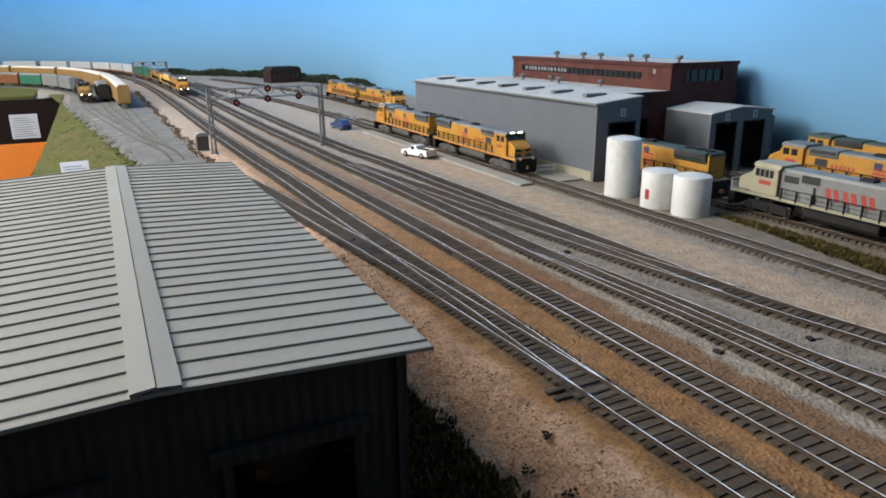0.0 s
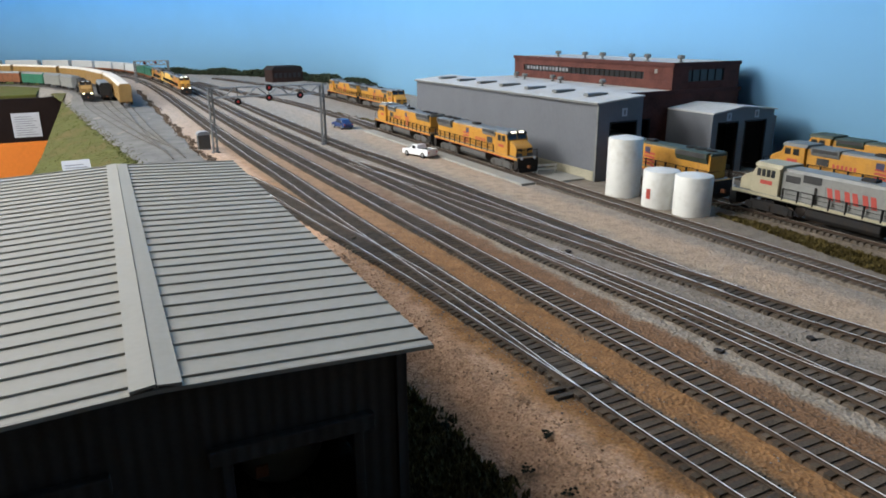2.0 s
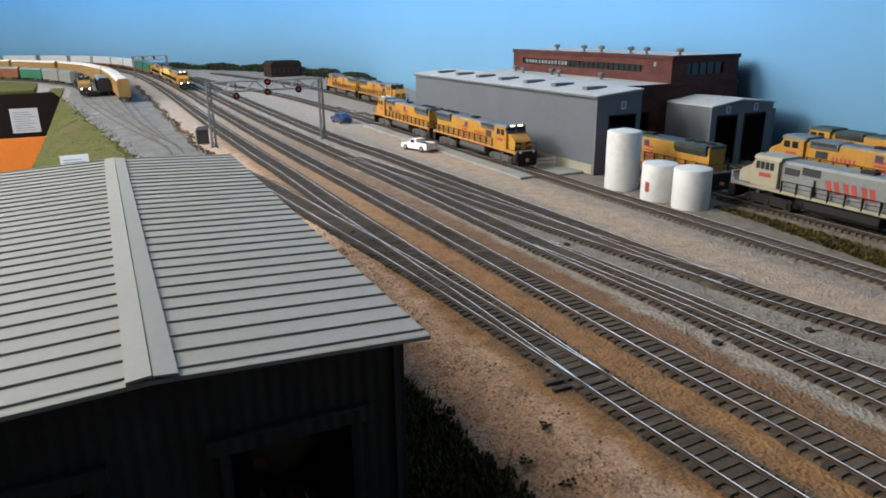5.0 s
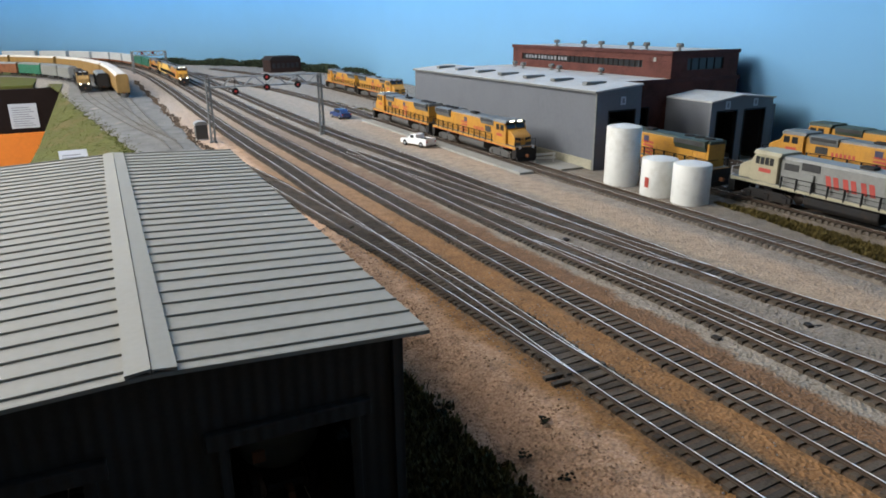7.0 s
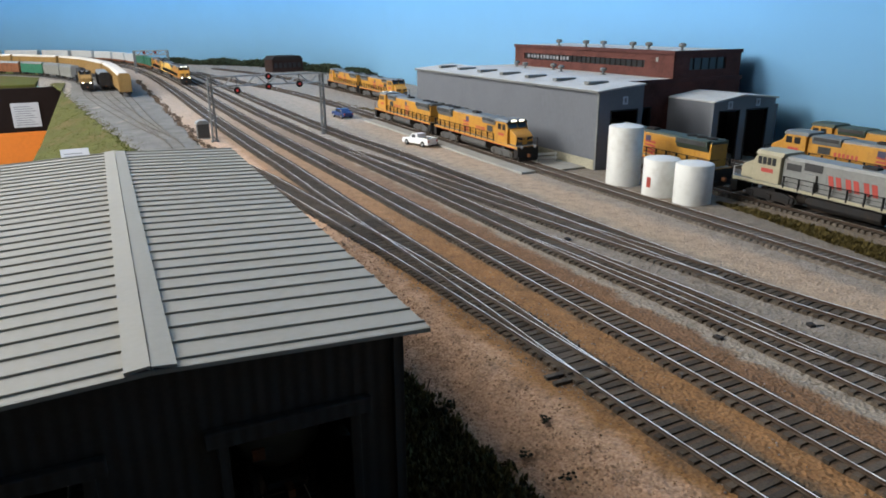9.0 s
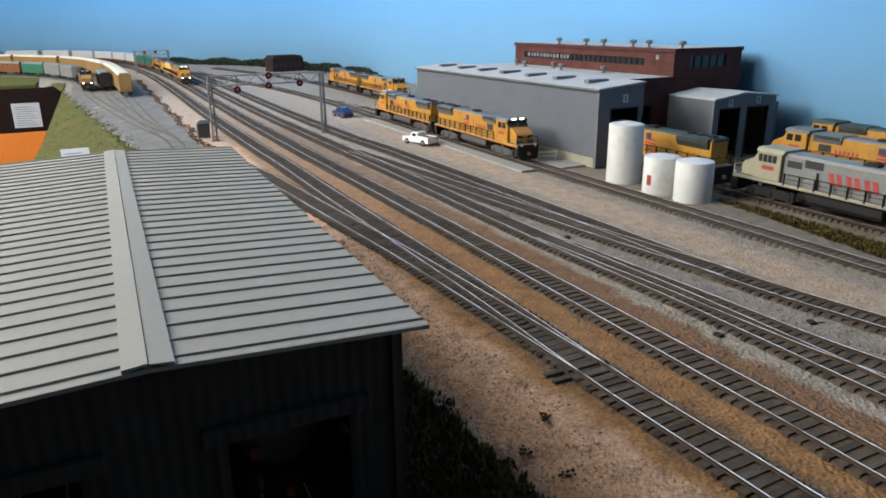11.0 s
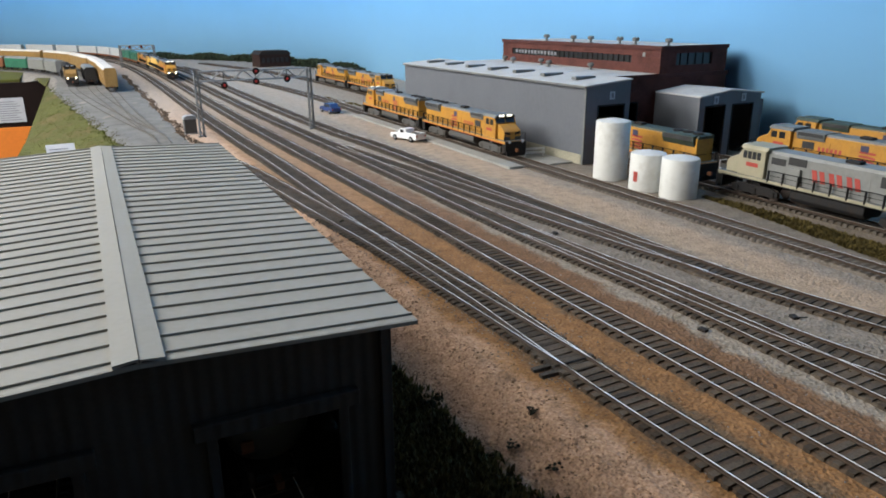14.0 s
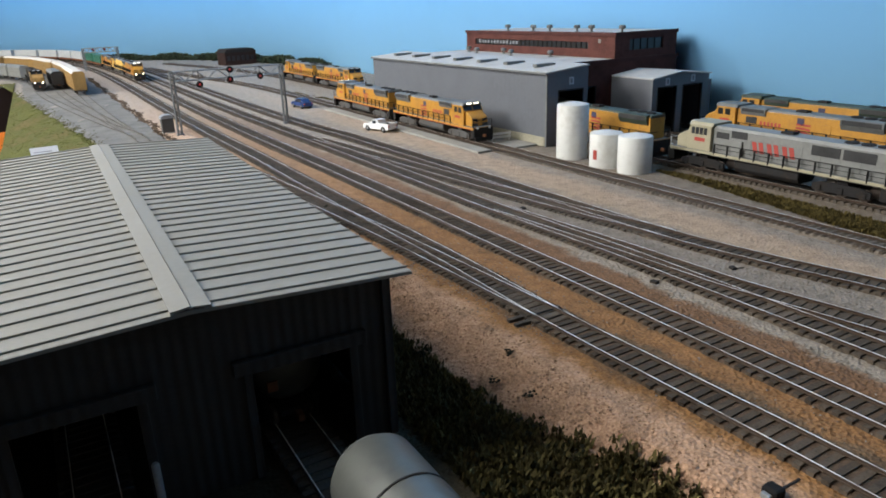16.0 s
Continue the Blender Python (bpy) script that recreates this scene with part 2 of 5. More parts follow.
def ground_cover():
    m = bpy.data.materials.new("scenery_ground")
    m.use_nodes = True
    nt, nodes, link, bsdf = links(m)
    geo, sc, sep = nodes.new("ShaderNodeNewGeometry"), nodes.new("ShaderNodeVectorMath"), nodes.new("ShaderNodeSeparateXYZ")
    sc.operation = "SCALE"
    sc.inputs["Scale"].default_value = 1 / U
    link.new(geo.outputs["Position"], sc.inputs[0])
    link.new(sc.outputs[0], sep.inputs[0])

    def noise_at(s, detail=5.0):
        n = nodes.new("ShaderNodeTexNoise")
        n.inputs["Scale"].default_value, n.inputs["Detail"].default_value = s, detail
        link.new(sc.outputs[0], n.inputs["Vector"])
        return n

    def calc(op, a, b):
        n = nodes.new("ShaderNodeMath")
        n.operation = op
        for i, v in ((0, a), (1, b)):
            if isinstance(v, (int, float)):
                n.inputs[i].default_value = v
            else:
                link.new(v, n.inputs[i])
        return n.outputs[0]

    wob, wob2 = noise_at(0.35).outputs[0], noise_at(2.5).outputs[0]
    x = calc("ADD", sep.outputs[0], calc("MULTIPLY", calc("SUBTRACT", wob, 0.5), 2.6))
    x = calc("ADD", x, calc("MULTIPLY", calc("SUBTRACT", wob2, 0.5), 1.2))
    # the near tracks swing aside towards the front
    swing = calc("MULTIPLY", calc("MAXIMUM", calc("SUBTRACT", 27.0, sep.outputs[1]), 0.0), 0.078)
    side = calc("MINIMUM", calc("MAXIMUM", calc("DIVIDE", calc("SUBTRACT", 27.2, x), 1.5), 0.0), 1.0)
    x = calc("SUBTRACT", x, calc("MULTIPLY", swing, side))
    pos = calc("DIVIDE", calc("ADD", x, 14.0), 104.0)
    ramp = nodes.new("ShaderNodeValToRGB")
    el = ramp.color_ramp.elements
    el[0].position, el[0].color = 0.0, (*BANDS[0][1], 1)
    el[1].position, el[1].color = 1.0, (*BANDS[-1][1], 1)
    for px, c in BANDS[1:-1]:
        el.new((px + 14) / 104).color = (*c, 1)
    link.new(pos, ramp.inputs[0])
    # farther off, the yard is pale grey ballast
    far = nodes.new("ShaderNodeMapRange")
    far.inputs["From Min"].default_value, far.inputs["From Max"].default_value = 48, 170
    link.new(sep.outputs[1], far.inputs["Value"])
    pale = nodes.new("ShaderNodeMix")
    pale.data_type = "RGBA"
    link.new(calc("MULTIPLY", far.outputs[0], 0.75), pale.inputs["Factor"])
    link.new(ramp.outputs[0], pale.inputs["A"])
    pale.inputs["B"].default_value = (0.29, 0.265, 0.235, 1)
    # grain
    g = calc("ADD", calc("MULTIPLY", noise_at(7.0, 8).outputs[0], 0.9), calc("MULTIPLY", noise_at(0.8).outputs[0], 0.55))
    g = calc("ADD", calc("MULTIPLY", g, 1.6), -0.17)
    mul = nodes.new("ShaderNodeVectorMath")
    mul.operation = "SCALE"
    link.new(pale.outputs["Result"], mul.inputs[0])
    link.new(g, mul.inputs["Scale"])
    link.new(mul.outputs[0], bsdf.inputs["Base Color"])
    bsdf.inputs["Roughness"].default_value = 0.95
    bsdf.inputs["Specular IOR Level"].default_value = 0.2
    vor = nodes.new("ShaderNodeTexVoronoi")
    vor.inputs["Scale"].default_value = 4.5
    link.new(sc.outputs[0], vor.inputs["Vector"])
    b = nodes.new("ShaderNodeBump")
    b.inputs["Strength"].default_value, b.inputs["Distance"].default_value = 0.75, 0.12 * U
    link.new(calc("ADD", vor.outputs["Distance"], calc("MULTIPLY", noise_at(2.2).outputs[0], 1.5)), b.inputs["Height"])
    link.new(b.outputs[0], bsdf.inputs["Normal"])
    return m


M["ground"] = ground_cover()
M["ballast_brown"] = mat("ballast_brown", (0.088, 0.06, 0.04), 0.95, var=0.5, grain=6, blotch=0.5, bump=0.9, dirt=(0.05, 0.042, 0.036))
M["ballast"] = island(mat("ballast", (0.088, 0.071, 0.053), 0.95, var=0.45, grain=6, blotch=0.4, bump=0.9), 0.02)
M["buried_ballast"] = mat("buried_ballast", (0.15, 0.126, 0.103), 0.95, var=0.35, grain=5, blotch=0.4, bump=0.9)
M["yard_ballast"] = mat("yard_ballast", (0.14, 0.137, 0.13), 0.95, var=0.3, grain=5, blotch=0.25, bump=0.6)


# ---- mesh helpers (centimetres) ----
def box(bm, x0, x1, y0, y1, z0, z1, bevel=0.0):
    vs = [bm.verts.new((x, y, z)) for x in (x0, x1) for y in (y0, y1) for z in (z0, z1)]
    fs = [bm.faces.new([vs[i] for i in f]) for f in ((0, 1, 3, 2), (4, 6, 7, 5), (0, 4, 5, 1), (2, 3, 7, 6), (0, 2, 6, 4), (1, 5, 7, 3))]
    if bevel:
        es = list({e for f in fs for e in f.edges})
        bmesh.ops.bevel(bm, geom=es, offset=bevel, segments=2, affect="EDGES", profile=0.5)
    return vs


def prism(bm, outline, a0, a1, axis=0, bevel=0.0):
    """Extrudes an outline of (u, v) along an axis: 0 x with (y, z), 1 y with (x, z), 2 z with (x, y)."""
    def at(u, v, a):
        return ((a, u, v), (u, a, v), (u, v, a))[axis]
    lo, hi = [bm.verts.new(at(u, v, a0)) for u, v in outline], [bm.verts.new(at(u, v, a1)) for u, v in outline]
    n = len(outline)
    fs = [bm.faces.new(lo), bm.faces.new(hi[::-1])] + [bm.faces.new((lo[i], hi[i], hi[(i + 1) % n], lo[(i + 1) % n])) for i in range(n)]
    bmesh.ops.recalc_face_normals(bm, faces=fs)
    if bevel:
        bmesh.ops.bevel(bm, geom=list({e for f in fs for e in f.edges}), offset=bevel, segments=1, affect="EDGES")


def rod(bm, a, b, r, seg=8, r2=None):
    a, b = Vector(a), Vector(b)
    turn = (b - a).to_track_quat("Z", "Y").to_matrix()
    r2 = r if r2 is None else r2
    rings = []
    for p, rr in ((a, r), (b, r2)):
        rings.append([bm.verts.new(p + turn @ Vector((math.cos(i * math.tau / seg) * rr, math.sin(i * math.tau / seg) * rr, 0))) for i in range(seg)])
    for i in range(seg):
        bm.faces.new((rings[0][i], rings[0][(i + 1) % seg], rings[1][(i + 1) % seg], rings[1][i]))
    bm.faces.new(rings[0][::-1])
    bm.faces.new(rings[1])


def turned(bm, profile, axis="z", seg=32, centre=(0, 0, 0)):
    """A lathe: profile of (r, h) round an axis."""
    rings, c = [], Vector(centre)
    for r, h in profile:
        ring = []
        for i in range(seg):
            u, v = math.cos(i * math.tau / seg) * r, math.sin(i * math.tau / seg) * r
            ring.append(bm.verts.new(c + Vector({"z": (u, v, h), "y": (u, h, v), "x": (h, u, v)}[axis])))
        rings.append(ring)
    fs = []
    for a, b in zip(rings, rings[1:]):
        fs += [bm.faces.new((a[i], a[(i + 1) % seg], b[(i + 1) % seg], b[i])) for i in range(seg)]
    fs += [bm.faces.new(rings[0][::-1]), bm.faces.new(rings[-1])]
    bmesh.ops.recalc_face_normals(bm, faces=fs)
    return fs


def mesh_of(name, bm, material, smooth=False):
    bmesh.ops.scale(bm, vec=(U, U, U), verts=bm.verts)
    me = bpy.data.meshes.new(name)
    bm.to_mesh(me)
    bm.free()
    me.materials.append(material)
    if smooth:
        me.shade_smooth()
        me.set_sharp_from_angle(angle=radians(40))
    return me


def part(name, bm, material, parent=None, label="", smooth=False):
    ob = new(name, mesh_of(name, bm, material, smooth))
    if parent:
        ob.parent = parent
    if label:
        ob["label"] = label
    return ob


def boxed(name, dims, material, parent=None, label="", bevel=0.0):
    bm = bmesh.new()
    box(bm, *dims, bevel=bevel)
    return part(name, bm, material, parent, label)


def thing(name, label, category, x=0, y=0, z=0, rz=0, group="", kind=""):
    ob = new(name)
    ob.empty_display_size = 0.01
    ob.matrix_basis = pose(x * U, y * U, z * U, 0, 0, rz)
    return tagged(ob, label, category, group, kind)


def at(x, y, z=0, rz=0):
    return pose(x * U, y * U, z * U, 0, 0, rz)


def pieces(name, verts, faces, material, label="", category="", kind="stuff", parent=None):
    me = bpy.data.meshes.new(name)
    me.from_pydata((np.asarray(verts) * U).tolist(), [], faces.tolist() if hasattr(faces, "tolist") else faces)
    me.materials.append(material)
    ob = new(name, me)
    if parent:
        ob.parent = parent
    return tagged(ob, label, category, "", kind)


def stones(name, places, sizes, material, label, category, rng, flat=0.7):
    """Many small uneven stones, each an irregular octahedron."""
    n = len(places)
    base = np.array([(1, 0, 0), (-1, 0, 0), (0, 1, 0), (0, -1, 0), (0, 0, flat), (0, 0, -flat)], float)
    tri = np.array([(0, 2, 4), (2, 1, 4), (1, 3, 4), (3, 0, 4), (2, 0, 5), (1, 2, 5), (3, 1, 5), (0, 3, 5)])
    spin = rng.uniform(0, math.tau, n)
    c, s = np.cos(spin)[:, None], np.sin(spin)[:, None]
    v = base[None] * rng.uniform(0.55, 1.25, (n, 6, 1)) * np.asarray(sizes)[:, None, None]
    x, y = v[..., 0] * c - v[..., 1] * s, v[..., 0] * s + v[..., 1] * c
    v = np.stack([x, y, v[..., 2]], -1) + np.asarray(places)[:, None, :]
    f = (tri[None] + 6 * np.arange(n)[:, None, None]).reshape(-1, 3)
    return pieces(name, v.reshape(-1, 3), f, material, label, category)


def tufts(name, places, heights, material, label, category, rng, blades=5, wide=0.16, kind="stuff"):
    """Clumps of thin tapered blades."""
    n = len(places)
    p = np.repeat(np.asarray(places, float), blades, 0)
    h = np.repeat(np.asarray(heights, float), blades) * rng.uniform(0.5, 1.2, n * blades)
    a, w = rng.uniform(0, math.tau, n * blades), rng.uniform(0.5, 1.2, n * blades) * wide
    lean = rng.uniform(0.1, 0.7, n * blades) * h
    p[:, 0] += rng.normal(0, wide, len(p))
    p[:, 1] += rng.normal(0, wide, len(p))
    d, e = np.stack([np.cos(a), np.sin(a), 0 * a], -1), np.stack([-np.sin(a), np.cos(a), 0 * a], -1)
    up = np.array([0, 0, 1.0])
    v = np.stack([p - e * w[:, None], p + e * w[:, None], p + d * lean[:, None] * 0.4 + e * w[:, None] * 0.7 + up * h[:, None] * 0.6, p + d * lean[:, None] + up * h[:, None]], 1)
    f = (np.array([(0, 1, 2), (0, 2, 3)])[None] + 4 * np.arange(len(p))[:, None, None]).reshape(-1, 3)
    return pieces(name, v.reshape(-1, 3), f, material, label, category, kind)


def smooth_line(pts, step=1.0):
    """Points along a smooth curve through the given ones."""
    p = np.array([pts[0], *pts, pts[-1]], float)
    out = []
    for a, b, c, d in zip(p, p[1:], p[2:], p[3:]):
        n = max(2, int(np.linalg.norm(c - b) / step))
        for t in np.arange(n)[:, None] / n:
            u = t[0]
            out.append(0.5 * (2 * b + (c - a) * u + (2 * a - 5 * b + 4 * c - d) * u**2 + (3 * b - a - 3 * c + d) * u**3))
    out.append(p[-1])
    return np.array(out)


def along(line):
    """Length, and side vectors to the right, along a line of points."""
    d = np.gradient(line, axis=0)
    d /= np.linalg.norm(d, axis=1)[:, None]
    return np.r_[0, np.cumsum(np.linalg.norm(np.diff(line, axis=0), axis=1))], np.stack([d[:, 1], -d[:, 0]], 1)


def swept(line, section):
    """Verts and faces of a section of (across, z) swept along a line."""
    _, side = along(line)
    n, k = len(line), len(section)
    v = np.array([[(*(p + s * u), w) for u, w in section] for p, s in zip(line, side)]).reshape(-1, 3)
    f = [(i * k + j, i * k + (j + 1) % k, (i + 1) * k + (j + 1) % k, (i + 1) * k + j) for i in range(n - 1) for j in range(k)]
    f += [tuple(range(k - 1, -1, -1)), tuple((n - 1) * k + j for j in range(k))]
    return v, f

# ---- the layout's ground, backdrop and room ----
RNG = np.random.default_rng(5)


def edge_x(y):
    """Where the near edge of the layout runs along the aisle."""
    return float(np.interp(y, [-40, 95, 111, 136, 214, 262], [-15, -15, -10.5, -9.6, -7, -6.2]))


def height(x, y):
    z = 0.0
    near = min(1, max(0, (112 - y) / 22))
    t = min(1, max(0, (18.3 - x) / 3.2))
    z -= near * 1.15 * t * t * (3 - 2 * t)
    grass = -3.5 + (197 - y) * 0.113
    far = min(1, max(0, (y - 90) / 20)) * min(1, max(0, (285 - y) / 20))
    t = min(1.6, max(0, (grass - x) / 7))
    z -= far * 2.2 * t
    return z


def ground_mesh():
    xs = np.r_[np.arange(-15, 12, 1.5), np.arange(12, 20, 0.25), np.arange(20, 46, 0.5), np.arange(46, 89.1, 2.0)]
    ys = np.r_[np.arange(-40, 8, 4.0), np.arange(8, 56, 0.3), np.arange(56, 70, 0.6), np.arange(70, 262, 3.0), np.arange(262, 500, 6)]
    verts, faces, index = [], [], {}
    for j, y in enumerate(ys):
        for i, x in enumerate(xs):
            x2 = max(x, edge_x(y)) if y < 262 else x
            rough = 0.10 * noise.noise((x2 * 0.9, y * 0.9, 0)) + 0.05 * noise.noise((x2 * 2.6, y * 2.6, 4)) + (0.2 * noise.noise((x2 * 1.7, y * 1.7, 9)) + 0.14 * noise.noise((x2 * 3.4, y * 3.4, 2))) * min(1, max(0, (20.2 - x2) / 1.2))
            index[i, j] = len(verts)
            bank = 0.13 * min(1, max(0, (x2 - 17.5) / 1.5)) * min(1, max(0, (47 - x2) / 3)) * min(1, max(0, (92 - y) / 15))
            verts.append((x2, y, height(x2, y) + rough * (1 - 4 * bank) - 0.05 + bank))
    for j in range(len(ys) - 1):
        for i in range(len(xs) - 1):
            q = [index[i, j], index[i + 1, j], index[i + 1, j + 1], index[i, j + 1]]
            if abs(verts[q[1]][0] - verts[q[0]][0]) + abs(verts[q[2]][0] - verts[q[3]][0]) > 0.02:
                faces.append(q)
    return verts, faces


v, f = ground_mesh()
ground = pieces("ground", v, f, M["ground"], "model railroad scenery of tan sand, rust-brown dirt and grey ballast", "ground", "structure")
ground.data.shade_smooth()
# the part of the layout that swings away behind the aisle
bm = bmesh.new()
box(bm, -230, -14.9, 262, 500, -1.4, -0.05, bevel=0.3)
part("ground_far", bm, M["grass"]).data.name = "ground_far"
tagged(bpy.data.objects["ground_far"], "green grassy scenery on the far leg of the layout", "ground", "", "structure")

bm = bmesh.new()
box(bm, -230, -6.2, 259.5, 261.9, -26, -1.0)
tagged(part("fascia", bm, M["fascia"]), "dark brown painted fascia board of the layout", "fascia", "", "structure")
v, f = swept(np.array([(edge_x(y) + 0.7, y) for y in np.arange(-40, 259, 4.0)]), [(-0.3, -26), (-0.3, -4.4), (0.3, -4.4), (0.3, -26)])
pieces("fascia_near", v, f, M["fascia"], "dark brown painted fascia board along the aisle", "fascia", "structure")
bm = bmesh.new()
box(bm, -230, -6.4, 258.6, 259.3, -78, -14.6)
tagged(part("wall_panel", bm, M["orange"]), "bright orange panel under the layout's fascia", "wall panel", "", "structure")

line = smooth_line([(89, -90), (89, 60), (89, 190), (87.5, 260), (76, 316), (50, 356), (20, 400), (-30, 452), (-120, 490), (-240, 500)], 8)
v, f = swept(line, [(0, -5), (0, 128), (1.5, 128), (1.5, -5)])
pieces("backdrop", v, f, M["sky"], "curved backdrop painted as a light blue sky", "backdrop", "structure").data.shade_smooth()

for name, d, m in (("floor", (-260, 110, -260, 520, -84, -80), "floor"), ("ceiling", (-260, 110, -260, 520, 132, 136), "wall"), ("wall_south", (-260, 110, -264, -260, -80, 132), "wall"),
                   ("wall_north", (-260, 110, 520, 524, -80, 132), "wall"), ("wall_west", (-264, -260, -260, 520, -80, 132), "wall"), ("wall_east", (110, 114, -260, 520, -80, 132), "wall")):
    tagged(boxed(name, d, M[m]), "plain matt basement " + name.split("_")[0], name.split("_")[0], "", "structure")


def ceiling_lamp(x, y):
    t = thing("ceiling_lamp", "unseen white fluorescent fixture with two tubes, assumed over the aisle", "lamp", x, y, 123, group="ceiling lamps")
    bm = bmesh.new()
    prism(bm, [(-12, 3), (12, 3), (9, 0.6), (-9, 0.6)], -50, 50, 1)
    part("housing", bm, M["white"], t)
    for e in (-38, 38):
        bm = bmesh.new()
        rod(bm, (0, e, 2.9), (0, e, 9.2), 0.3, 8)
        part("hanger", bm, M["galvanised"], t)
    for s in (-6, 6):
        bm = bmesh.new()
        rod(bm, (s, -49, 0.1), (s, 49, 0.1), 0.5, 10)
        part("tube", bm, M["lamp_glow"], t)


for y in (64, 150, 250, 372):
    ceiling_lamp(-60, y)
# invented fixtures to go with the added backdrop lights
for y in (112, 215, 340):
    ceiling_lamp(-150, y)

# ---- tracks ----
GAUGE = 1.76


def tie_mesh(length, name):
    bm = bmesh.new()
    box(bm, -length / 2, length / 2, -0.165, 0.165, -0.12, 0.3)
    return mesh_of(name, bm, M["tie"])


TIES = [tie_mesh(a, "tie") for a in (2.72, 2.8, 2.66)]


def track(label, pts, near=0.0, bed=True, z=0.0, first=0.0, cover="ballast", tie_drop=0.0, bed_half=1.25, rail="steel"):
    line = smooth_line(pts, 1.5)
    t = thing("track", label, "railroad track", 0, 0, z, kind="structure")
    length, side = along(line)
    for s in (-1, 1):
        v, f = swept(line + side * s * GAUGE / 2, [(-0.08, 0.3), (-0.08, 0.33), (-0.02, 0.36), (-0.042, 0.42), (-0.042, 0.485), (-0.03, 0.5), (0.03, 0.5), (0.042, 0.485), (0.042, 0.42), (0.02, 0.36), (0.08, 0.33), (0.08, 0.3)])
        pieces("rail", v, f, M[rail], parent=t, kind="")
    if bed:
        rough = np.array([0.12 * noise.noise((p[0] * 0.5, p[1] * 0.5, 2)) for p in line])
        _, sd = along(line)
        k = [(-bed_half - 0.25, -0.12), (-bed_half, 0.2), (-0.6, 0.23), (0.6, 0.23), (bed_half, 0.2), (bed_half + 0.25, -0.12)]
        v = np.array([[(*(p + s * (u * (1 + r))), w) for u, w in k] for p, s, r in zip(line, sd, rough)]).reshape(-1, 3)
        f = [(i * 6 + j, i * 6 + j + 1, (i + 1) * 6 + j + 1, (i + 1) * 6 + j) for i in range(len(line) - 1) for j in range(5)]
        pieces("ballast_bed", v, f, M[cover], parent=t, kind="stuff")
    far_v, far_f = [], []
    s = first
    while s < length[-1]:
        p = np.array([np.interp(s, length, line[:, i]) for i in (0, 1)])
        q = np.array([np.interp(s, length, side[:, i]) for i in (0, 1)])
        ang = math.atan2(q[1], q[0]) + random.uniform(-0.025, 0.025)
        if p[1] < near:
            ob = new("tie", random.choice(TIES))
            ob.matrix_basis = pose(p[0] * U, p[1] * U, -tie_drop * U, 0, 0, math.degrees(ang))
            ob.parent = t
        else:
            u, w = np.array((math.cos(ang), math.sin(ang))) * 1.47, np.array((-math.sin(ang), math.cos(ang))) * 0.16
            b = len(far_v)
            for zz in (-0.1, 0.3 - tie_drop):
                far_v += [(*(p - u - w), zz), (*(p + u - w), zz), (*(p + u + w), zz), (*(p - u + w), zz)]
            far_f += [(b + 4, b + 5, b + 6, b + 7), (b, b + 1, b + 5, b + 4), (b + 1, b + 2, b + 6, b + 5), (b + 2, b + 3, b + 7, b + 6), (b + 3, b, b + 4, b + 7)]
        s += 0.66 * random.uniform(0.95, 1.05)
    if far_v:
        pieces("far_ties", far_v, far_f, M["tie_yard" if cover == "yard_ballast" else "tie_far"], parent=t)
    return t


MAIN = [(27.5, -25), (27.6, 15), (27.6, 40), (27.5, 60), (27.1, 85), (26.7, 110), (26.5, 150), (26.7, 225), (25.8, 280), (22, 340), (10, 395), (-18, 436), (-70, 462)]
SECOND = [(23.1, -25), (22.75, 6), (22.5, 15), (22.22, 23), (22.25, 29), (22.4, 36), (22.35, 45), (22.2, 56), (22.05, 70), (22.0, 90), (21.6, 110), (21.4, 150), (21.6, 225), (20.7, 280), (17, 338), (5.5, 391), (-21, 431), (-70, 457)]
SIDING = [(22.24, 25.0), (22.05, 29), (21.82, 34), (21.55, 39), (21.2, 45), (20.7, 51.7), (19.8, 62), (18.8, 74), (17.9, 84), (16.5, 94)]
TRACK_C = [(33.9, -25), (33.85, 15), (33.8, 31), (33.55, 37), (33.3, 43), (33.1, 50), (33.0, 65), (32.7, 85), (32.2, 110), (31.6, 150), (31.5, 225), (30.8, 280), (27, 344), (15, 400), (-15, 441)]
TRACK_D = [(46, 2), (42.8, 17), (41.2, 24), (39.9, 33), (39.5, 50), (39.0, 70), (38.2, 95), (37.2, 110), (36.6, 150), (36.5, 225), (35.8, 280), (32, 346)]
TRACK_E = [(40.1, 33), (38.6, 43), (37.3, 54), (36.3, 64), (34.9, 79), (33.2, 95)]
TRACK_G = [(38.3, 4), (36.4, 15.5), (35.3, 22), (34.95, 27), (34.6, 33), (34.0, 40), (33.4, 47)]
TRACK_F = [(50.8, -25), (50.7, 30), (50.5, 60), (50.4, 130), (50.2, 165), (48, 200), (42, 245), (37.5, 290)]
TRACK_H = [(61.3, -25), (61.3, 118)]
track("worn main line track with dark ties on rusty ballast", MAIN, near=56, cover="ballast_brown")
turnout = track("second main track with bright rails and a turnout", SECOND, near=56, cover="ballast_brown")
for y in (26.0, 26.75):
    bm = bmesh.new()
    box(bm, -2.45, 1.5, -0.16, 0.16, -0.1, 0.28, bevel=0.03)
    part("switch_tie", bm, M["tie_far"], turnout, "long dark head-block tie").matrix_basis = at(22.23, y, 0.0, -1)
bm = bmesh.new()
box(bm, -1.3, 1.3, -0.05, 0.05, 0.31, 0.37, bevel=0.015)
part("throw_bar", bm, M["loco_dark"], turnout, "dark throw bar").matrix_basis = at(22.23, 26.38)
track("siding track diverging through a turnout", SIDING, near=52, cover="ballast_brown", tie_drop=0.012)
track("yard track with shiny rails on grey ballast", TRACK_C, near=44)
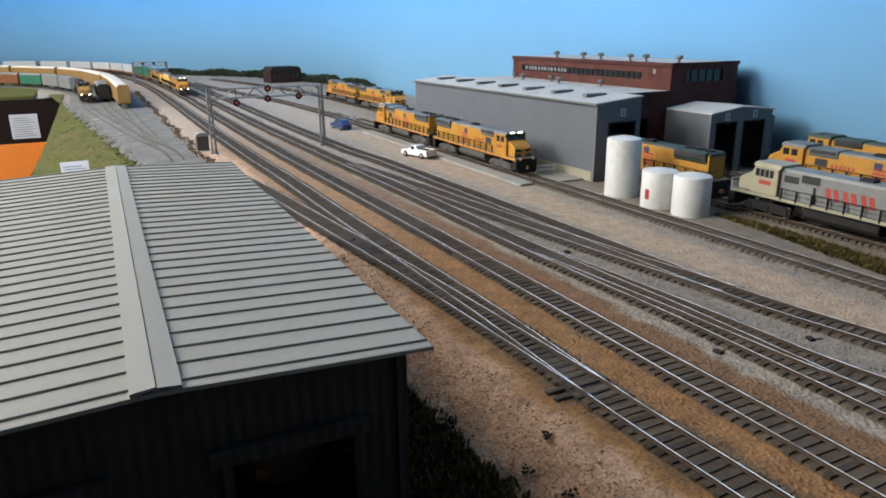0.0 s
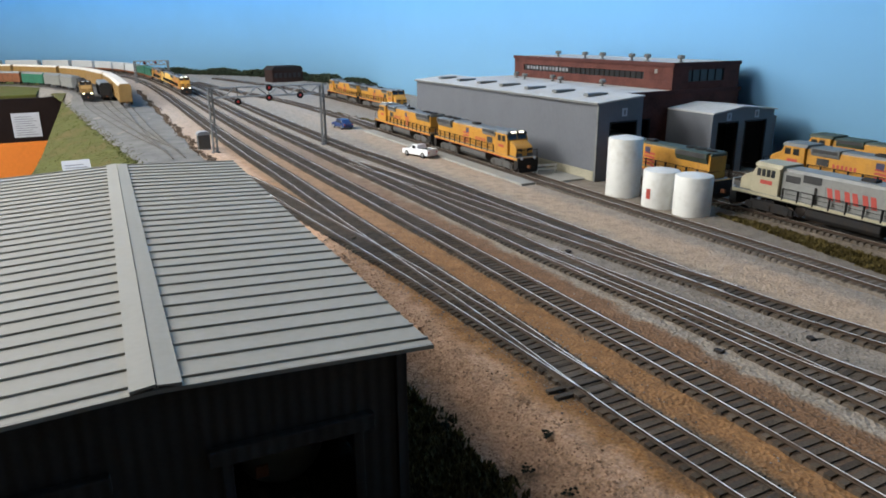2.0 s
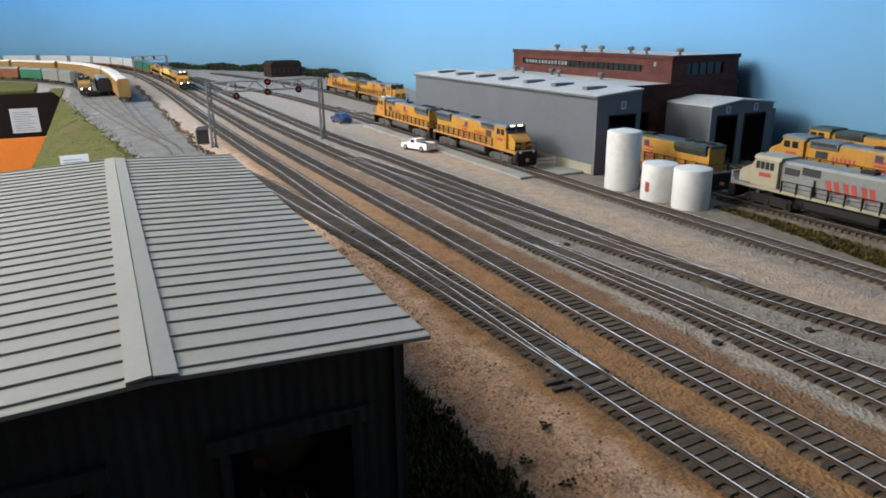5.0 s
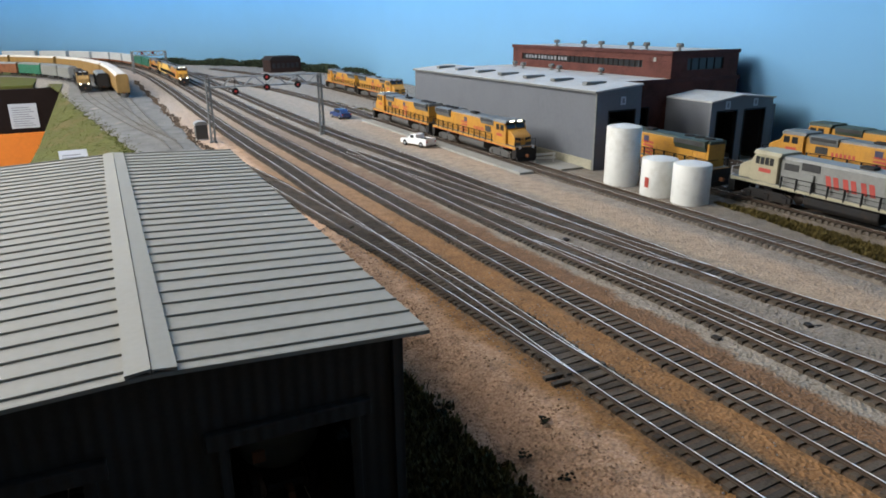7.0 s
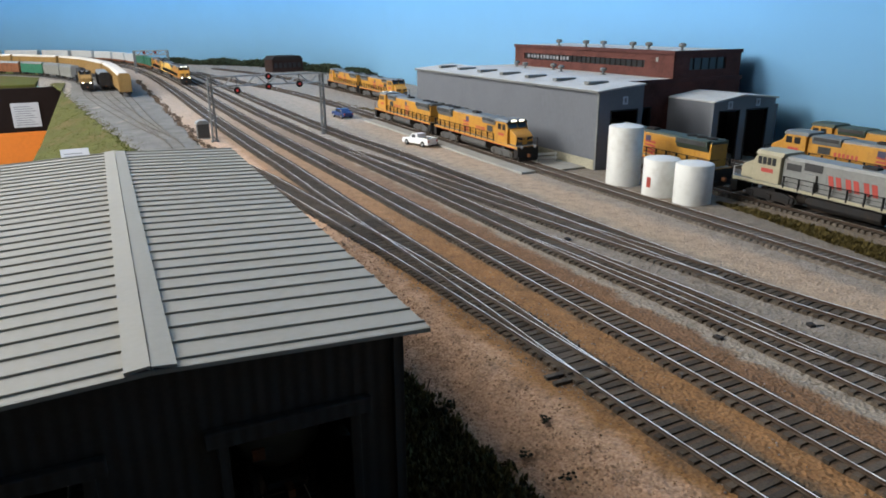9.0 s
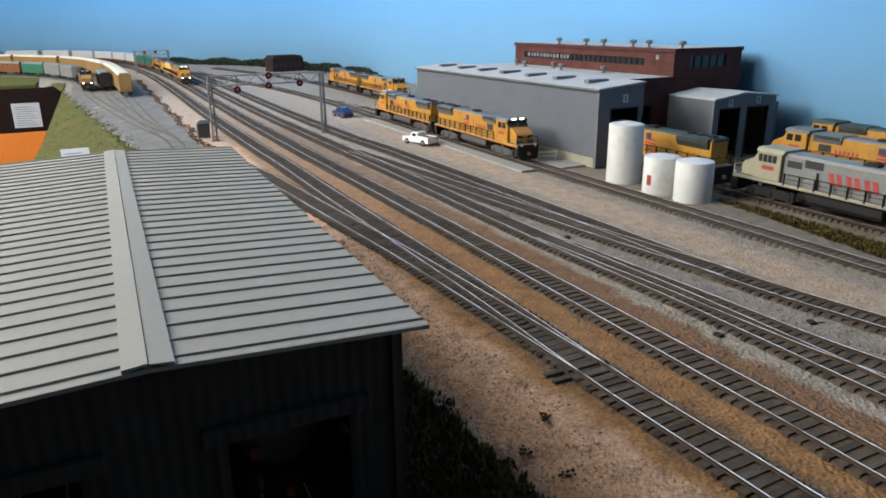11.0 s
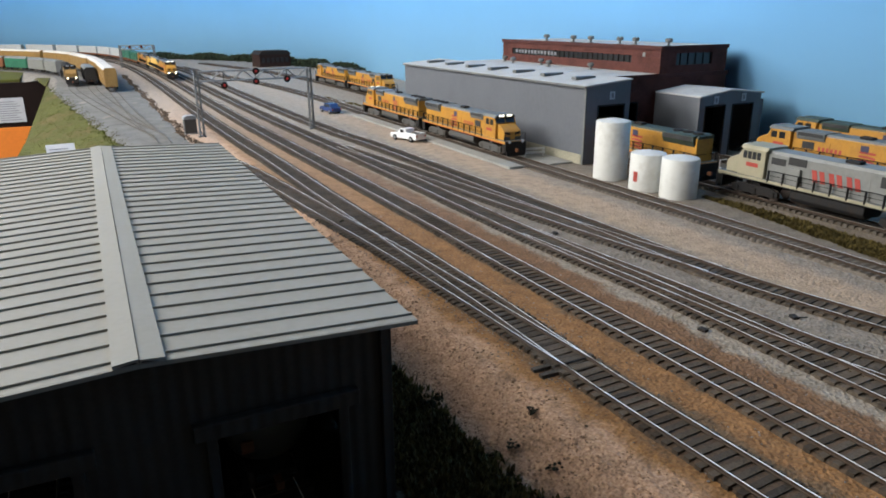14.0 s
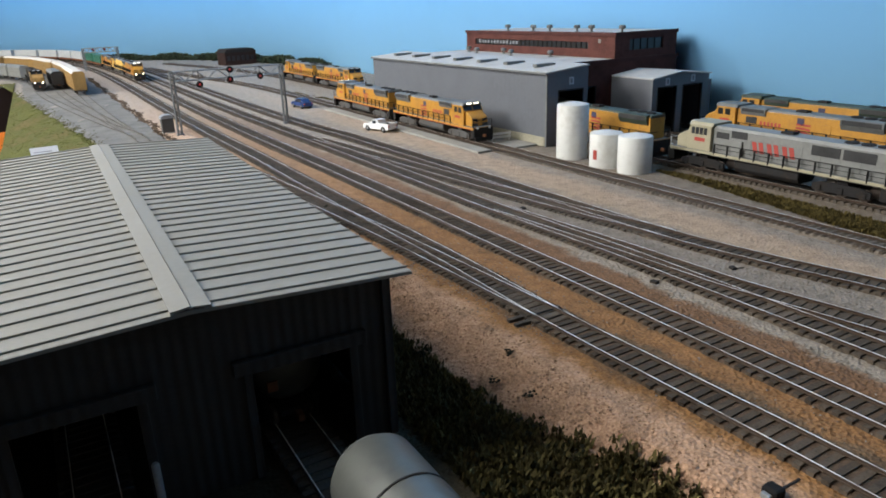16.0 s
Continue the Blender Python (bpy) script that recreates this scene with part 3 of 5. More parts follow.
track("yard ladder track with dark ties", TRACK_D, near=40)
track("crossover track between two yard tracks", TRACK_E, tie_drop=0.012)
track("turnout track leaving the yard lead", TRACK_G, near=40, tie_drop=0.012)
track("fuel track half buried beside a concrete pad", TRACK_F, near=34, cover="buried_ballast", tie_drop=0.045, bed_half=1.3)
track("shop track leading into the engine house", TRACK_H)
track("shop track into the service annex", [(74.6, -25), (74.6, 73)])
track("shop track into the service annex", [(83.2, -25), (83.2, 60), (81, 73)])
track("storage track behind the engine house", [(63.4, 126), (63.4, 210), (58, 260), (48, 310)])
track("shed track", [(5.3, -25), (5.3, 66)], z=-1.05)
track("shed track", [(-3.7, -25), (-3.7, 66)], z=-1.05)
for k, pts in enumerate(([(11.2, 112), (9.6, 150), (8.6, 205), (6.4, 260), (-2, 307), (-16, 337), (-36, 361), (-70, 387)], [(11.2, 116), (8.3, 150), (4.7, 205), (3.5, 260), (-3, 320), (-20, 362), (-62, 398)],
                         [(11.2, 120), (6.5, 150), (0.3, 205), (-1.5, 250), (-6, 275), (-16, 299), (-31, 317), (-52, 331), (-90, 345)])):
    track("weathered yard track half buried in grey ballast", pts, cover="yard_ballast", bed_half=2.4, tie_drop=0.13, z=-0.14 - 0.014 * k, rail="dull_rail")

# grey ballast of the far yard
v, f = [], []
for y in np.arange(84, 262, 3.0):
    left = max(-4.2, -3.5 + (197 - y) * 0.113) - 0.6 + 0.6 * noise.noise((y * 0.3, 7, 0))
    right = 15.0 + 0.5 * noise.noise((y * 0.25, 1, 0))
    v += [(left, y, -0.15), (left + 0.7, y, 0.07), (8, y, 0.08), (right - 0.8, y, 0.07), (right, y, -0.15)]
f = [(r * 5 + k, r * 5 + k + 1, r * 5 + k + 6, r * 5 + k + 5) for r in range(len(v) // 5 - 1) for k in range(4)]
pieces("yard_gravel", v, f, M["yard_ballast"], "pale grey gravel spread under the yard tracks", "gravel", "structure")


# ---- near shed ----
def shed():
    t = thing("engine_shed", "grey two-track metal shed with standing seam roof and open doorways", "shed", 0.86, 21.15, -1.05, -0.88)
    half, ln, eave, ridge = 9.5, 42.6, 8.4, 8.82
    wx = half - 0.75
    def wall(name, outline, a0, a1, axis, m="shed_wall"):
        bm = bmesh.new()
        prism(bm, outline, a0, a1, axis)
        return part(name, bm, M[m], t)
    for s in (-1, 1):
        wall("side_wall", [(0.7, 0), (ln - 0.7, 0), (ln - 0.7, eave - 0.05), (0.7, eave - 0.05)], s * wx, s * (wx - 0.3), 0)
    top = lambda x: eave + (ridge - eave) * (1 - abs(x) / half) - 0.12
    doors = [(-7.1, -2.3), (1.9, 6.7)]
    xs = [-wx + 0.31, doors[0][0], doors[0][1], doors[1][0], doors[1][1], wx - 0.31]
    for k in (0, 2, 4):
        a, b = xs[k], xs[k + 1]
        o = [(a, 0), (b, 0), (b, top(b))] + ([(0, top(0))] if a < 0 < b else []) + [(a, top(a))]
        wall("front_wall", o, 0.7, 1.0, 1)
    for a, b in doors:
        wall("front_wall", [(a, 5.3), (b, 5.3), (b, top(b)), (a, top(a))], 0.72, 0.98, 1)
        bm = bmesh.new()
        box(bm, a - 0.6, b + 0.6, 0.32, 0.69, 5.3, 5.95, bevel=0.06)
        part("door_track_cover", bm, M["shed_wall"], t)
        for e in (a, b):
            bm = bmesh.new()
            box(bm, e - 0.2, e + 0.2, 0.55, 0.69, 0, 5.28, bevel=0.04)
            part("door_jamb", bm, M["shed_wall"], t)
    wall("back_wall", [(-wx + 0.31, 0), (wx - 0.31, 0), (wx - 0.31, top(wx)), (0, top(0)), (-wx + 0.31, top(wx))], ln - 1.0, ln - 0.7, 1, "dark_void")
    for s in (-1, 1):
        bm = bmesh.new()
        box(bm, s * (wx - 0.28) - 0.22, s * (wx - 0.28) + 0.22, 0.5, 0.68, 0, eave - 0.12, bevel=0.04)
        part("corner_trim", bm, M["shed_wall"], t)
    # roof panels: a flat pan with a folded seam on one edge, laid side by side
    pitch, count, first = 1.358, 31, 0.5
    rise = math.atan2(ridge - eave, half)
    slope = math.hypot(half, ridge - eave)
    for s in (-1, 1):
        bm = bmesh.new()
        box(bm, 0.55, slope, 0.012, pitch - 0.115, 0, 0.10)
        box(bm, 0.55, slope, pitch - 0.125, pitch - 0.005, -0.01, 0.19, bevel=0.025)
        bmesh.ops.rotate(bm, verts=bm.verts, cent=(0, 0, 0), matrix=Matrix.Rotation(rise, 3, "Y"))
        if s < 0:
            bmesh.ops.scale(bm, vec=(-1, 1, 1), verts=bm.verts)
            bmesh.ops.reverse_faces(bm, faces=bm.faces)
        me = mesh_of("roof_panel", bm, M["shed_roof"])
        bm = bmesh.new()
        box(bm, 0.55, slope, -0.05, first - 0.115, 0, 0.10)
        box(bm, 0.55, slope, first - 0.125, first - 0.005, -0.01, 0.19, bevel=0.025)
        bmesh.ops.rotate(bm, verts=bm.verts, cent=(0, 0, 0), matrix=Matrix.Rotation(rise, 3, "Y"))
        if s < 0:
            bmesh.ops.scale(bm, vec=(-1, 1, 1), verts=bm.verts)
            bmesh.ops.reverse_faces(bm, faces=bm.faces)
        bmesh.ops.translate(bm, verts=bm.verts, vec=(0, 0, ridge))
        part("edge_panel", bm, M["shed_roof"], t)
        for k in range(count):
            ob = new("roof_panel", me)
            ob.matrix_basis = pose(0, (first + k * pitch) * U, (ridge + random.uniform(-0.008, 0.008)) * U, 0, 0, 0)
            ob.parent = t
    bm = bmesh.new()
    prism(bm, [(-0.76, 0.08), (-0.12, 0.2), (0, 0.12), (0, 0.3), (-0.78, 0.21)], -0.15, first + count * pitch, 1)
    prism(bm, [(0.76, 0.08), (0.12, 0.2), (0.03, 0.12), (0.03, 0.26), (0.78, 0.2)], -0.15, first + count * pitch, 1)
    bmesh.ops.translate(bm, verts=bm.verts, vec=(0, 0, ridge))
    part("ridge_cap", bm, M["shed_roof"], t, "folded grey ridge cap")
    for s in (-1, 1):
        bm = bmesh.new()
        prism(bm, [(s * 0.002, ridge - 0.05), (s * half, eave - 0.07), (s * half, eave + 0.09), (s * 0.002, ridge + 0.1)], -0.14, -0.06, 1)
        part("barge_trim", bm, M["shed_roof"], t)
    return t


shed()


# ---- engine house ----
def opening_wall(t, name, m, y0, y1, x0, x1, top, doors, door_top):
    """An end wall facing the yard with doorways cut through it; top gives the height at x."""
    xs = [x0] + [e for d in doors for e in d] + [x1]
    for k in range(0, len(xs), 2):
        bm = bmesh.new()
        prism(bm, [(xs[k], 0), (xs[k + 1], 0), (xs[k + 1], top(xs[k + 1])), (xs[k], top(xs[k]))], y0, y1, 1)
        part(name, bm, M[m], t)
    for a, b in doors:
        bm = bmesh.new()
        prism(bm, [(a, door_top), (b, door_top), (b, top(b)), (a, top(a))], y0, y1, 1)
        part(name, bm, M[m], t)
        for e, w in ((a, 1), (b, -1)):
            boxed("door_jamb", (min(e, e + w * 0.18), max(e, e + w * 0.18), y0 - 0.06, y1 + 0.06, 0, door_top), M["loco_dark"], t)
        boxed("door_head", (a + 0.19, b - 0.19, y0 - 0.06, y1 + 0.06, door_top - 0.2, door_top - 0.003), M["loco_dark"], t)


def sign_plate(t, x, y, z, m="paper"):
    boxed("bay_sign", (x - 0.42, x + 0.42, y - 0.06, y - 0.004, z - 0.5, z + 0.5), M[m], t, "small pale bay sign plate", bevel=0.02)
    boxed("sign_bar", (x - 0.16, x + 0.16, y - 0.08, y - 0.061, z - 0.3, z + 0.3), M["ink"], t)


def roof_slab(t, outline, a0, a1, axis, m="light_roof", name="roof"):
    bm = bmesh.new()
    prism(bm, outline, a0, a1, axis)
    return part(name, bm, M[m], t)


def roof_vent(t, x, y, z, s=1.0):
    bm = bmesh.new()
    rod(bm, (x, y, z), (x, y, z + 0.45 * s), 0.16 * s, 10)
    turned(bm, [(0.34 * s, 0.45 * s), (0.46 * s, 0.55 * s), (0.46 * s, 0.8 * s), (0.3 * s, 0.92 * s)], seg=12, centre=(x, y, z))
    box(bm, x - 0.3 * s, x + 0.3 * s, y - 0.3 * s, y + 0.3 * s, z - 0.05, z + 0.08)
    part("roof_vent", bm, M["loco_gray"], t, "small grey mushroom roof vent", smooth=True)


def engine_house():
    t = thing("engine_house", "long grey ribbed metal engine house with pale roof", "building", 56.4, 69.5, 0, 1.2)
    ln, eave, back = 52.0, 9.7, 7.2
    top = lambda x: eave + 0.085 * x
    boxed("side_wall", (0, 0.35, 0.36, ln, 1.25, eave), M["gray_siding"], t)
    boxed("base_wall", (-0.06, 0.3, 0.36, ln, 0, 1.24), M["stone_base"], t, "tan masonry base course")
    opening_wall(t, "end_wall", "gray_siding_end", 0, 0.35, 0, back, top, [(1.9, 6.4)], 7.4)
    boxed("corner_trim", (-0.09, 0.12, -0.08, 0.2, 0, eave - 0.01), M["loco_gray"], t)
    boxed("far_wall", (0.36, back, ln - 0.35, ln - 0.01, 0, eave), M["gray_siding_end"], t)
    # inner wall coloured near-black so the doorway reads as shaded
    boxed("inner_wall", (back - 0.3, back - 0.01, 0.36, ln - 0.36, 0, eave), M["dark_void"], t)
    roof_slab(t, [(-0.28, eave + 0.004), (back, top(back) + 0.004), (back, top(back) + 0.2), (-0.28, eave + 0.2)], -0.3, ln + 0.2, 1)
    boxed("gutter", (-0.46, -0.3, -0.28, ln, eave - 0.1, eave + 0.15), M["loco_gray"], t)
    for k in range(7):
        y = 5 + k * 6.9
        bm = bmesh.new()
        box(bm, 1.9, 5.2, y - 0.5, y + 0.5, 0, 0.4, bevel=0.05)
        bmesh.ops.translate(bm, verts=bm.verts, vec=(0, 0, top(3.6) + 0.17))
        part("roof_ventilator", bm, M["loco_gray"], t, "low grey roof ventilator")
    sign_plate(t, 4.2, 0, 8.5)
    return t


def brick_shop():
    t = thing("brick_shop", "dark red brick shop with a raised clerestory and window strip", "building", 63.9, 74, 0, 1.2)
    w, ln, z1, z2, bx = 22.1, 42.0, 10.1, 13.75, 9.0
    top = lambda x: z1
    opening_wall(t, "front_wall", "brick", 0, 0.4, 0, w, top, [(1.5, 5.2)], 6.8)
    boxed("side_wall", (-0.01, 0.38, 0.41, ln, 0, z1), M["brick"], t)
    boxed("side_wall", (w - 0.38, w - 0.01, 0.41, ln - 0.41, 0, z1), M["brick"], t)
    # added partition, its near-black colour playing the gloom behind the door
    boxed("inner_wall", (0.39, w - 0.39, 12.0, 12.3, 0, z1 - 0.01), M["dark_void"], t)
    boxed("back_wall", (0.39, w, ln - 0.4, ln - 0.01, 0, z1), M["brick"], t)
    boxed("low_roof", (-0.1, w, -0.14, ln, z1 + 0.004, z1 + 0.22), M["light_roof"], t)
    boxed("low_coping", (-0.15, w, -0.3, -0.15, z1 - 0.25, z1 + 0.3), M["brick_dark"], t)
    # raised part, its long wall cut for the window strip
    for nm, d in (("upper_wall", (bx, bx + 0.4, 0.3, ln - 2, z1 + 0.23, z1 + 1.5)), ("upper_wall", (bx, bx + 0.4, 0.3, ln - 2, z1 + 2.5, z2)),
                  ("upper_wall", (bx, bx + 0.4, 0.3, 6, z1 + 1.51, z1 + 2.49)), ("upper_wall", (bx, bx + 0.4, ln - 5, ln - 2, z1 + 1.51, z1 + 2.49))):
        boxed(nm, d, M["brick"], t)
    boxed("window_strip", (bx + 0.18, bx + 0.26, 6.01, ln - 5.01, z1 + 1.5, z1 + 2.5), M["window"], t, "long dark window strip")
    for k in range(13):
        y = ln - 6.4 - k * 0.95
        boxed("sign_bar", (bx + 0.03, bx + 0.055, y - 0.3, y + 0.3 - 0.15 * (k % 3 == 1), z1 + 1.75, z1 + 2.3), M["ink"], t, "pale lettering bar")
    for k in range(26):
        y = 6.6 + k * 1.18
        boxed("mullion", (bx + 0.06, bx + 0.17, y - 0.06, y + 0.06, z1 + 1.5, z1 + 2.5), M["loco_dark"], t)
    for a, b, c, d in ((bx + 0.41, bx + 3, z1 + 0.23, z2), (w - 3, w - 0.2, z1 + 0.23, z2), (bx + 3.01, w - 3.01, z1 + 0.23, z1 + 1.3), (bx + 3.01, w - 3.01, z1 + 2.9, z2)):
        boxed("upper_end_wall", (a, b, 0.3, 0.7, c, d), M["brick"], t)
    boxed("end_window", (bx + 3, w - 3, 0.45, 0.55, z1 + 1.29, z1 + 2.91), M["window"], t, "dark end window")
    for k in range(7):
        boxed("mullion", (bx + 3.8 + k * 1.5, bx + 3.92 + k * 1.5, 0.34, 0.44, z1 + 1.31, z1 + 2.89), M["loco_dark"], t)
    boxed("upper_back_wall", (bx + 0.41, w - 0.2, ln - 2.4, ln - 2, z1 + 0.23, z2), M["brick"], t)
    boxed("upper_side_wall", (w - 0.19, w, 0.3, ln - 2, z1 + 0.23, z2), M["brick"], t)
    boxed("upper_roof", (bx - 0.1, w, 0.2, ln - 1.9, z2 + 0.004, z2 + 0.2), M["light_roof"], t)
    boxed("coping", (bx - 0.22, bx - 0.101, 0.1, ln - 1.9, z2 - 0.2, z2 + 0.32), M["brick_dark"], t)
    boxed("coping", (bx - 0.1, w, 0.0, 0.19, z2 - 0.2, z2 + 0.32), M["brick_dark"], t)
    for y in (1.6, 8.2, 11.6, 18.4, 22.8, 30.2):
        roof_vent(t, bx + 2.6, y, z2 + 0.2, 1.15)
    for x, y in ((6.8, 36), (5.2, 31), (6.8, 25), (5, 20.5), (6.5, 12)):
        roof_vent(t, x, y, z1 + 0.22, 1.1)
    sign_plate(t, 3.2, 0, 8.7, "silver_gray")
    boxed("number_plate", (bx - 0.05, bx - 0.004, 3.3, 3.8, z1 + 2.4, z1 + 3.0), M["silver_gray"], t, "small pale wall emblem")
    return t


def annex():
    t = thing("service_annex", "grey two-bay metal service building with open doorways", "building", 72.2, 66, 0, 0)
    w, ln, eave, ridge = 11.4, 8.2, 7.9, 8.55
    top = lambda x: eave + (ridge - eave) * (1 - abs(x - 5.2) / 7.0)
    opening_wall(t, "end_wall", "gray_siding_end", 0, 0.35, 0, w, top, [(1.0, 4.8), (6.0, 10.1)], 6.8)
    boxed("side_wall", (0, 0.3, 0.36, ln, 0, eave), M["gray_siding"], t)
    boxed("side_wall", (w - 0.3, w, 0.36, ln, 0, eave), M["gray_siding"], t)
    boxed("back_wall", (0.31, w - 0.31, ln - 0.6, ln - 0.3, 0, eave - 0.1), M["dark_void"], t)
    roof_slab(t, [(-0.2, eave - 0.02), (5.2, ridge + 0.02), (5.2, ridge + 0.2), (-0.2, eave + 0.18)], -0.3, ln - 0.2, 1)
    roof_slab(t, [(5.21, ridge + 0.02), (w + 0.2, top(w) - 0.01), (w + 0.2, top(w) + 0.17), (5.21, ridge + 0.2)], -0.3, ln - 0.2, 1)
    sign_plate(t, 2.9, 0, 7.45)
    sign_plate(t, 8.0, 0, 7.6)
    lean = boxed("lean_to", (w + 0.01, w + 1.6, 0.8, ln, 0, 7.0), M["gray_siding"], t, "narrow lean-to at the corner", bevel=0.04)
    return t


engine_house()
brick_shop()
annex()
boxed("pad", (46.9, 49.0, 71.8, 128, -0.1, 0.24), M["concrete"], bevel=0.05)
tagged(bpy.data.objects["pad"], "pale concrete fuelling pad beside the track", "concrete pad", "", "structure")
boxed("pad_east", (52.0, 56.2, 71.2, 92, -0.1, 0.2), M["concrete"], bevel=0.05)
tagged(bpy.data.objects["pad_east"], "grey concrete apron beside the engine house wall", "concrete pad", "", "structure")


# ---- storage tanks ----
def storage_tank(label, x, y, r, h, band=None):
    t = thing("storage_tank", label, "tank", x, y, 0.0, group="white storage tanks")
    bm = bmesh.new()
    turned(bm, [(r, -0.15), (r, h - 0.12), (r - 0.07, h - 0.03), (r - 0.2, h), (0.3, h + 0.28), (0.05, h + 0.3)], seg=48)
    part("shell", bm, M["white"], t, smooth=True)
    if band:
        bm = bmesh.new()
        turned(bm, [(r - 0.05, band - 0.04), (r + 0.035, band - 0.03), (r + 0.035, band + 0.03), (r - 0.05, band + 0.04)], seg=48)
        part("seam_band", bm, M["white"], t, smooth=True)
    return t


storage_tank("tall white storage tank with a seam", 54.9, 62.4, 1.97, 6.65, 3.3)
tank = storage_tank("short white storage tank with a red placard", 54.8, 56.2, 1.92, 3.95)
bm = bmesh.new()
a0 = math.radians(179)
for k in range(4):
    a, b = a0 + k * 0.07, a0 + (k + 1) * 0.07
    q = [(math.cos(c) * 1.955, math.sin(c) * 1.955, z) for c, z in ((a, 0.95), (b, 0.95), (b, 2.05), (a, 2.05))]
    i = [(math.cos(c) * 1.925, math.sin(c) * 1.925, z) for c, z in ((a, 0.95), (b, 0.95), (b, 2.05), (a, 2.05))]
    vq, vi = [bm.verts.new(p) for p in q], [bm.verts.new(p) for p in i]
    bm.faces.new(vq)
    for m in range(4):
        bm.faces.new((vq[m], vi[m], vi[(m + 1) % 4], vq[(m + 1) % 4]))
part("placard", bm, M["red"], tank, "red warning placard")
storage_tank("short white storage tank", 55.2, 51.9, 1.92, 4.1)


# ---- rolling stock ----
def wheelset(parent, y, r=0.58):
    for s in (-1, 1):
        bm = bmesh.new()
        turned(bm, [(r * 0.35, s * 0.72), (r * 0.85, s * 0.74), (r, s * 0.8), (r, s * 0.98), (r * 0.8, s * 1.0), (r * 0.7, s * 0.94), (r * 0.3, s * 0.96)], "x", 18, (0, y, r))
        part("wheel", bm, M["wheel"], parent, smooth=True)


def bogie(t, y, axles, spacing, m, r=0.58):
    bm = bmesh.new()
    half = spacing * (axles - 1) / 2
    for s in (-1, 1):
        prism(bm, [(y - half - 0.65, 0.45), (y - half - 0.65, 0.95), (y - half + 0.3, 1.25), (y + half - 0.3, 1.25), (y + half + 0.65, 0.95), (y + half + 0.65, 0.45), (y + half + 0.2, 0.35), (y - half - 0.2, 0.35)], s * 1.06, s * 1.3)
        for k in range(axles):
            box(bm, min(s * 1.3, s * 1.42), max(s * 1.3, s * 1.42), y - half + k * spacing - 0.3, y - half + k * spacing + 0.3, 0.35, 0.95, bevel=0.05)
    box(bm, -1.05, 1.05, y - 0.5, y + 0.5, 0.7, 1.5)
    b = part("bogie", bm, m, t)
    for k in range(axles):
        wheelset(b, y - half + k * spacing, r)
    return b


def flag(t, side, y, z, s, hood):
    """A small waving flag emblem of red stripes and a blue corner."""
    x = side * (hood + 0.012)
    for k in range(4):
        bm = bmesh.new()
        u, w = z - s * 0.62 + k * s * 0.27, z - s * 0.86 + k * s * 0.34
        prism(bm, [(y - s * 0.55, u), (y + s * 0.1, u - s * 0.02), (y + s * 0.65, w), (y + s * 0.65, w + s * 0.17), (y + s * 0.1, u + s * 0.15), (y - s * 0.55, u + s * 0.14)], side * (hood + 0.002), x)
        part("flag_stripe", bm, M["red"], t, "red emblem stripe")
    bm = bmesh.new()
    prism(bm, [(y - s * 0.5, z + s * 0.35), (y + s * 0.1, z + s * 0.2), (y + s * 0.1, z + s * 0.75), (y - s * 0.5, z + s * 0.75)], side * (hood + 0.002), x)
    part("flag_corner", bm, M["blue"], t, "dark blue emblem corner")


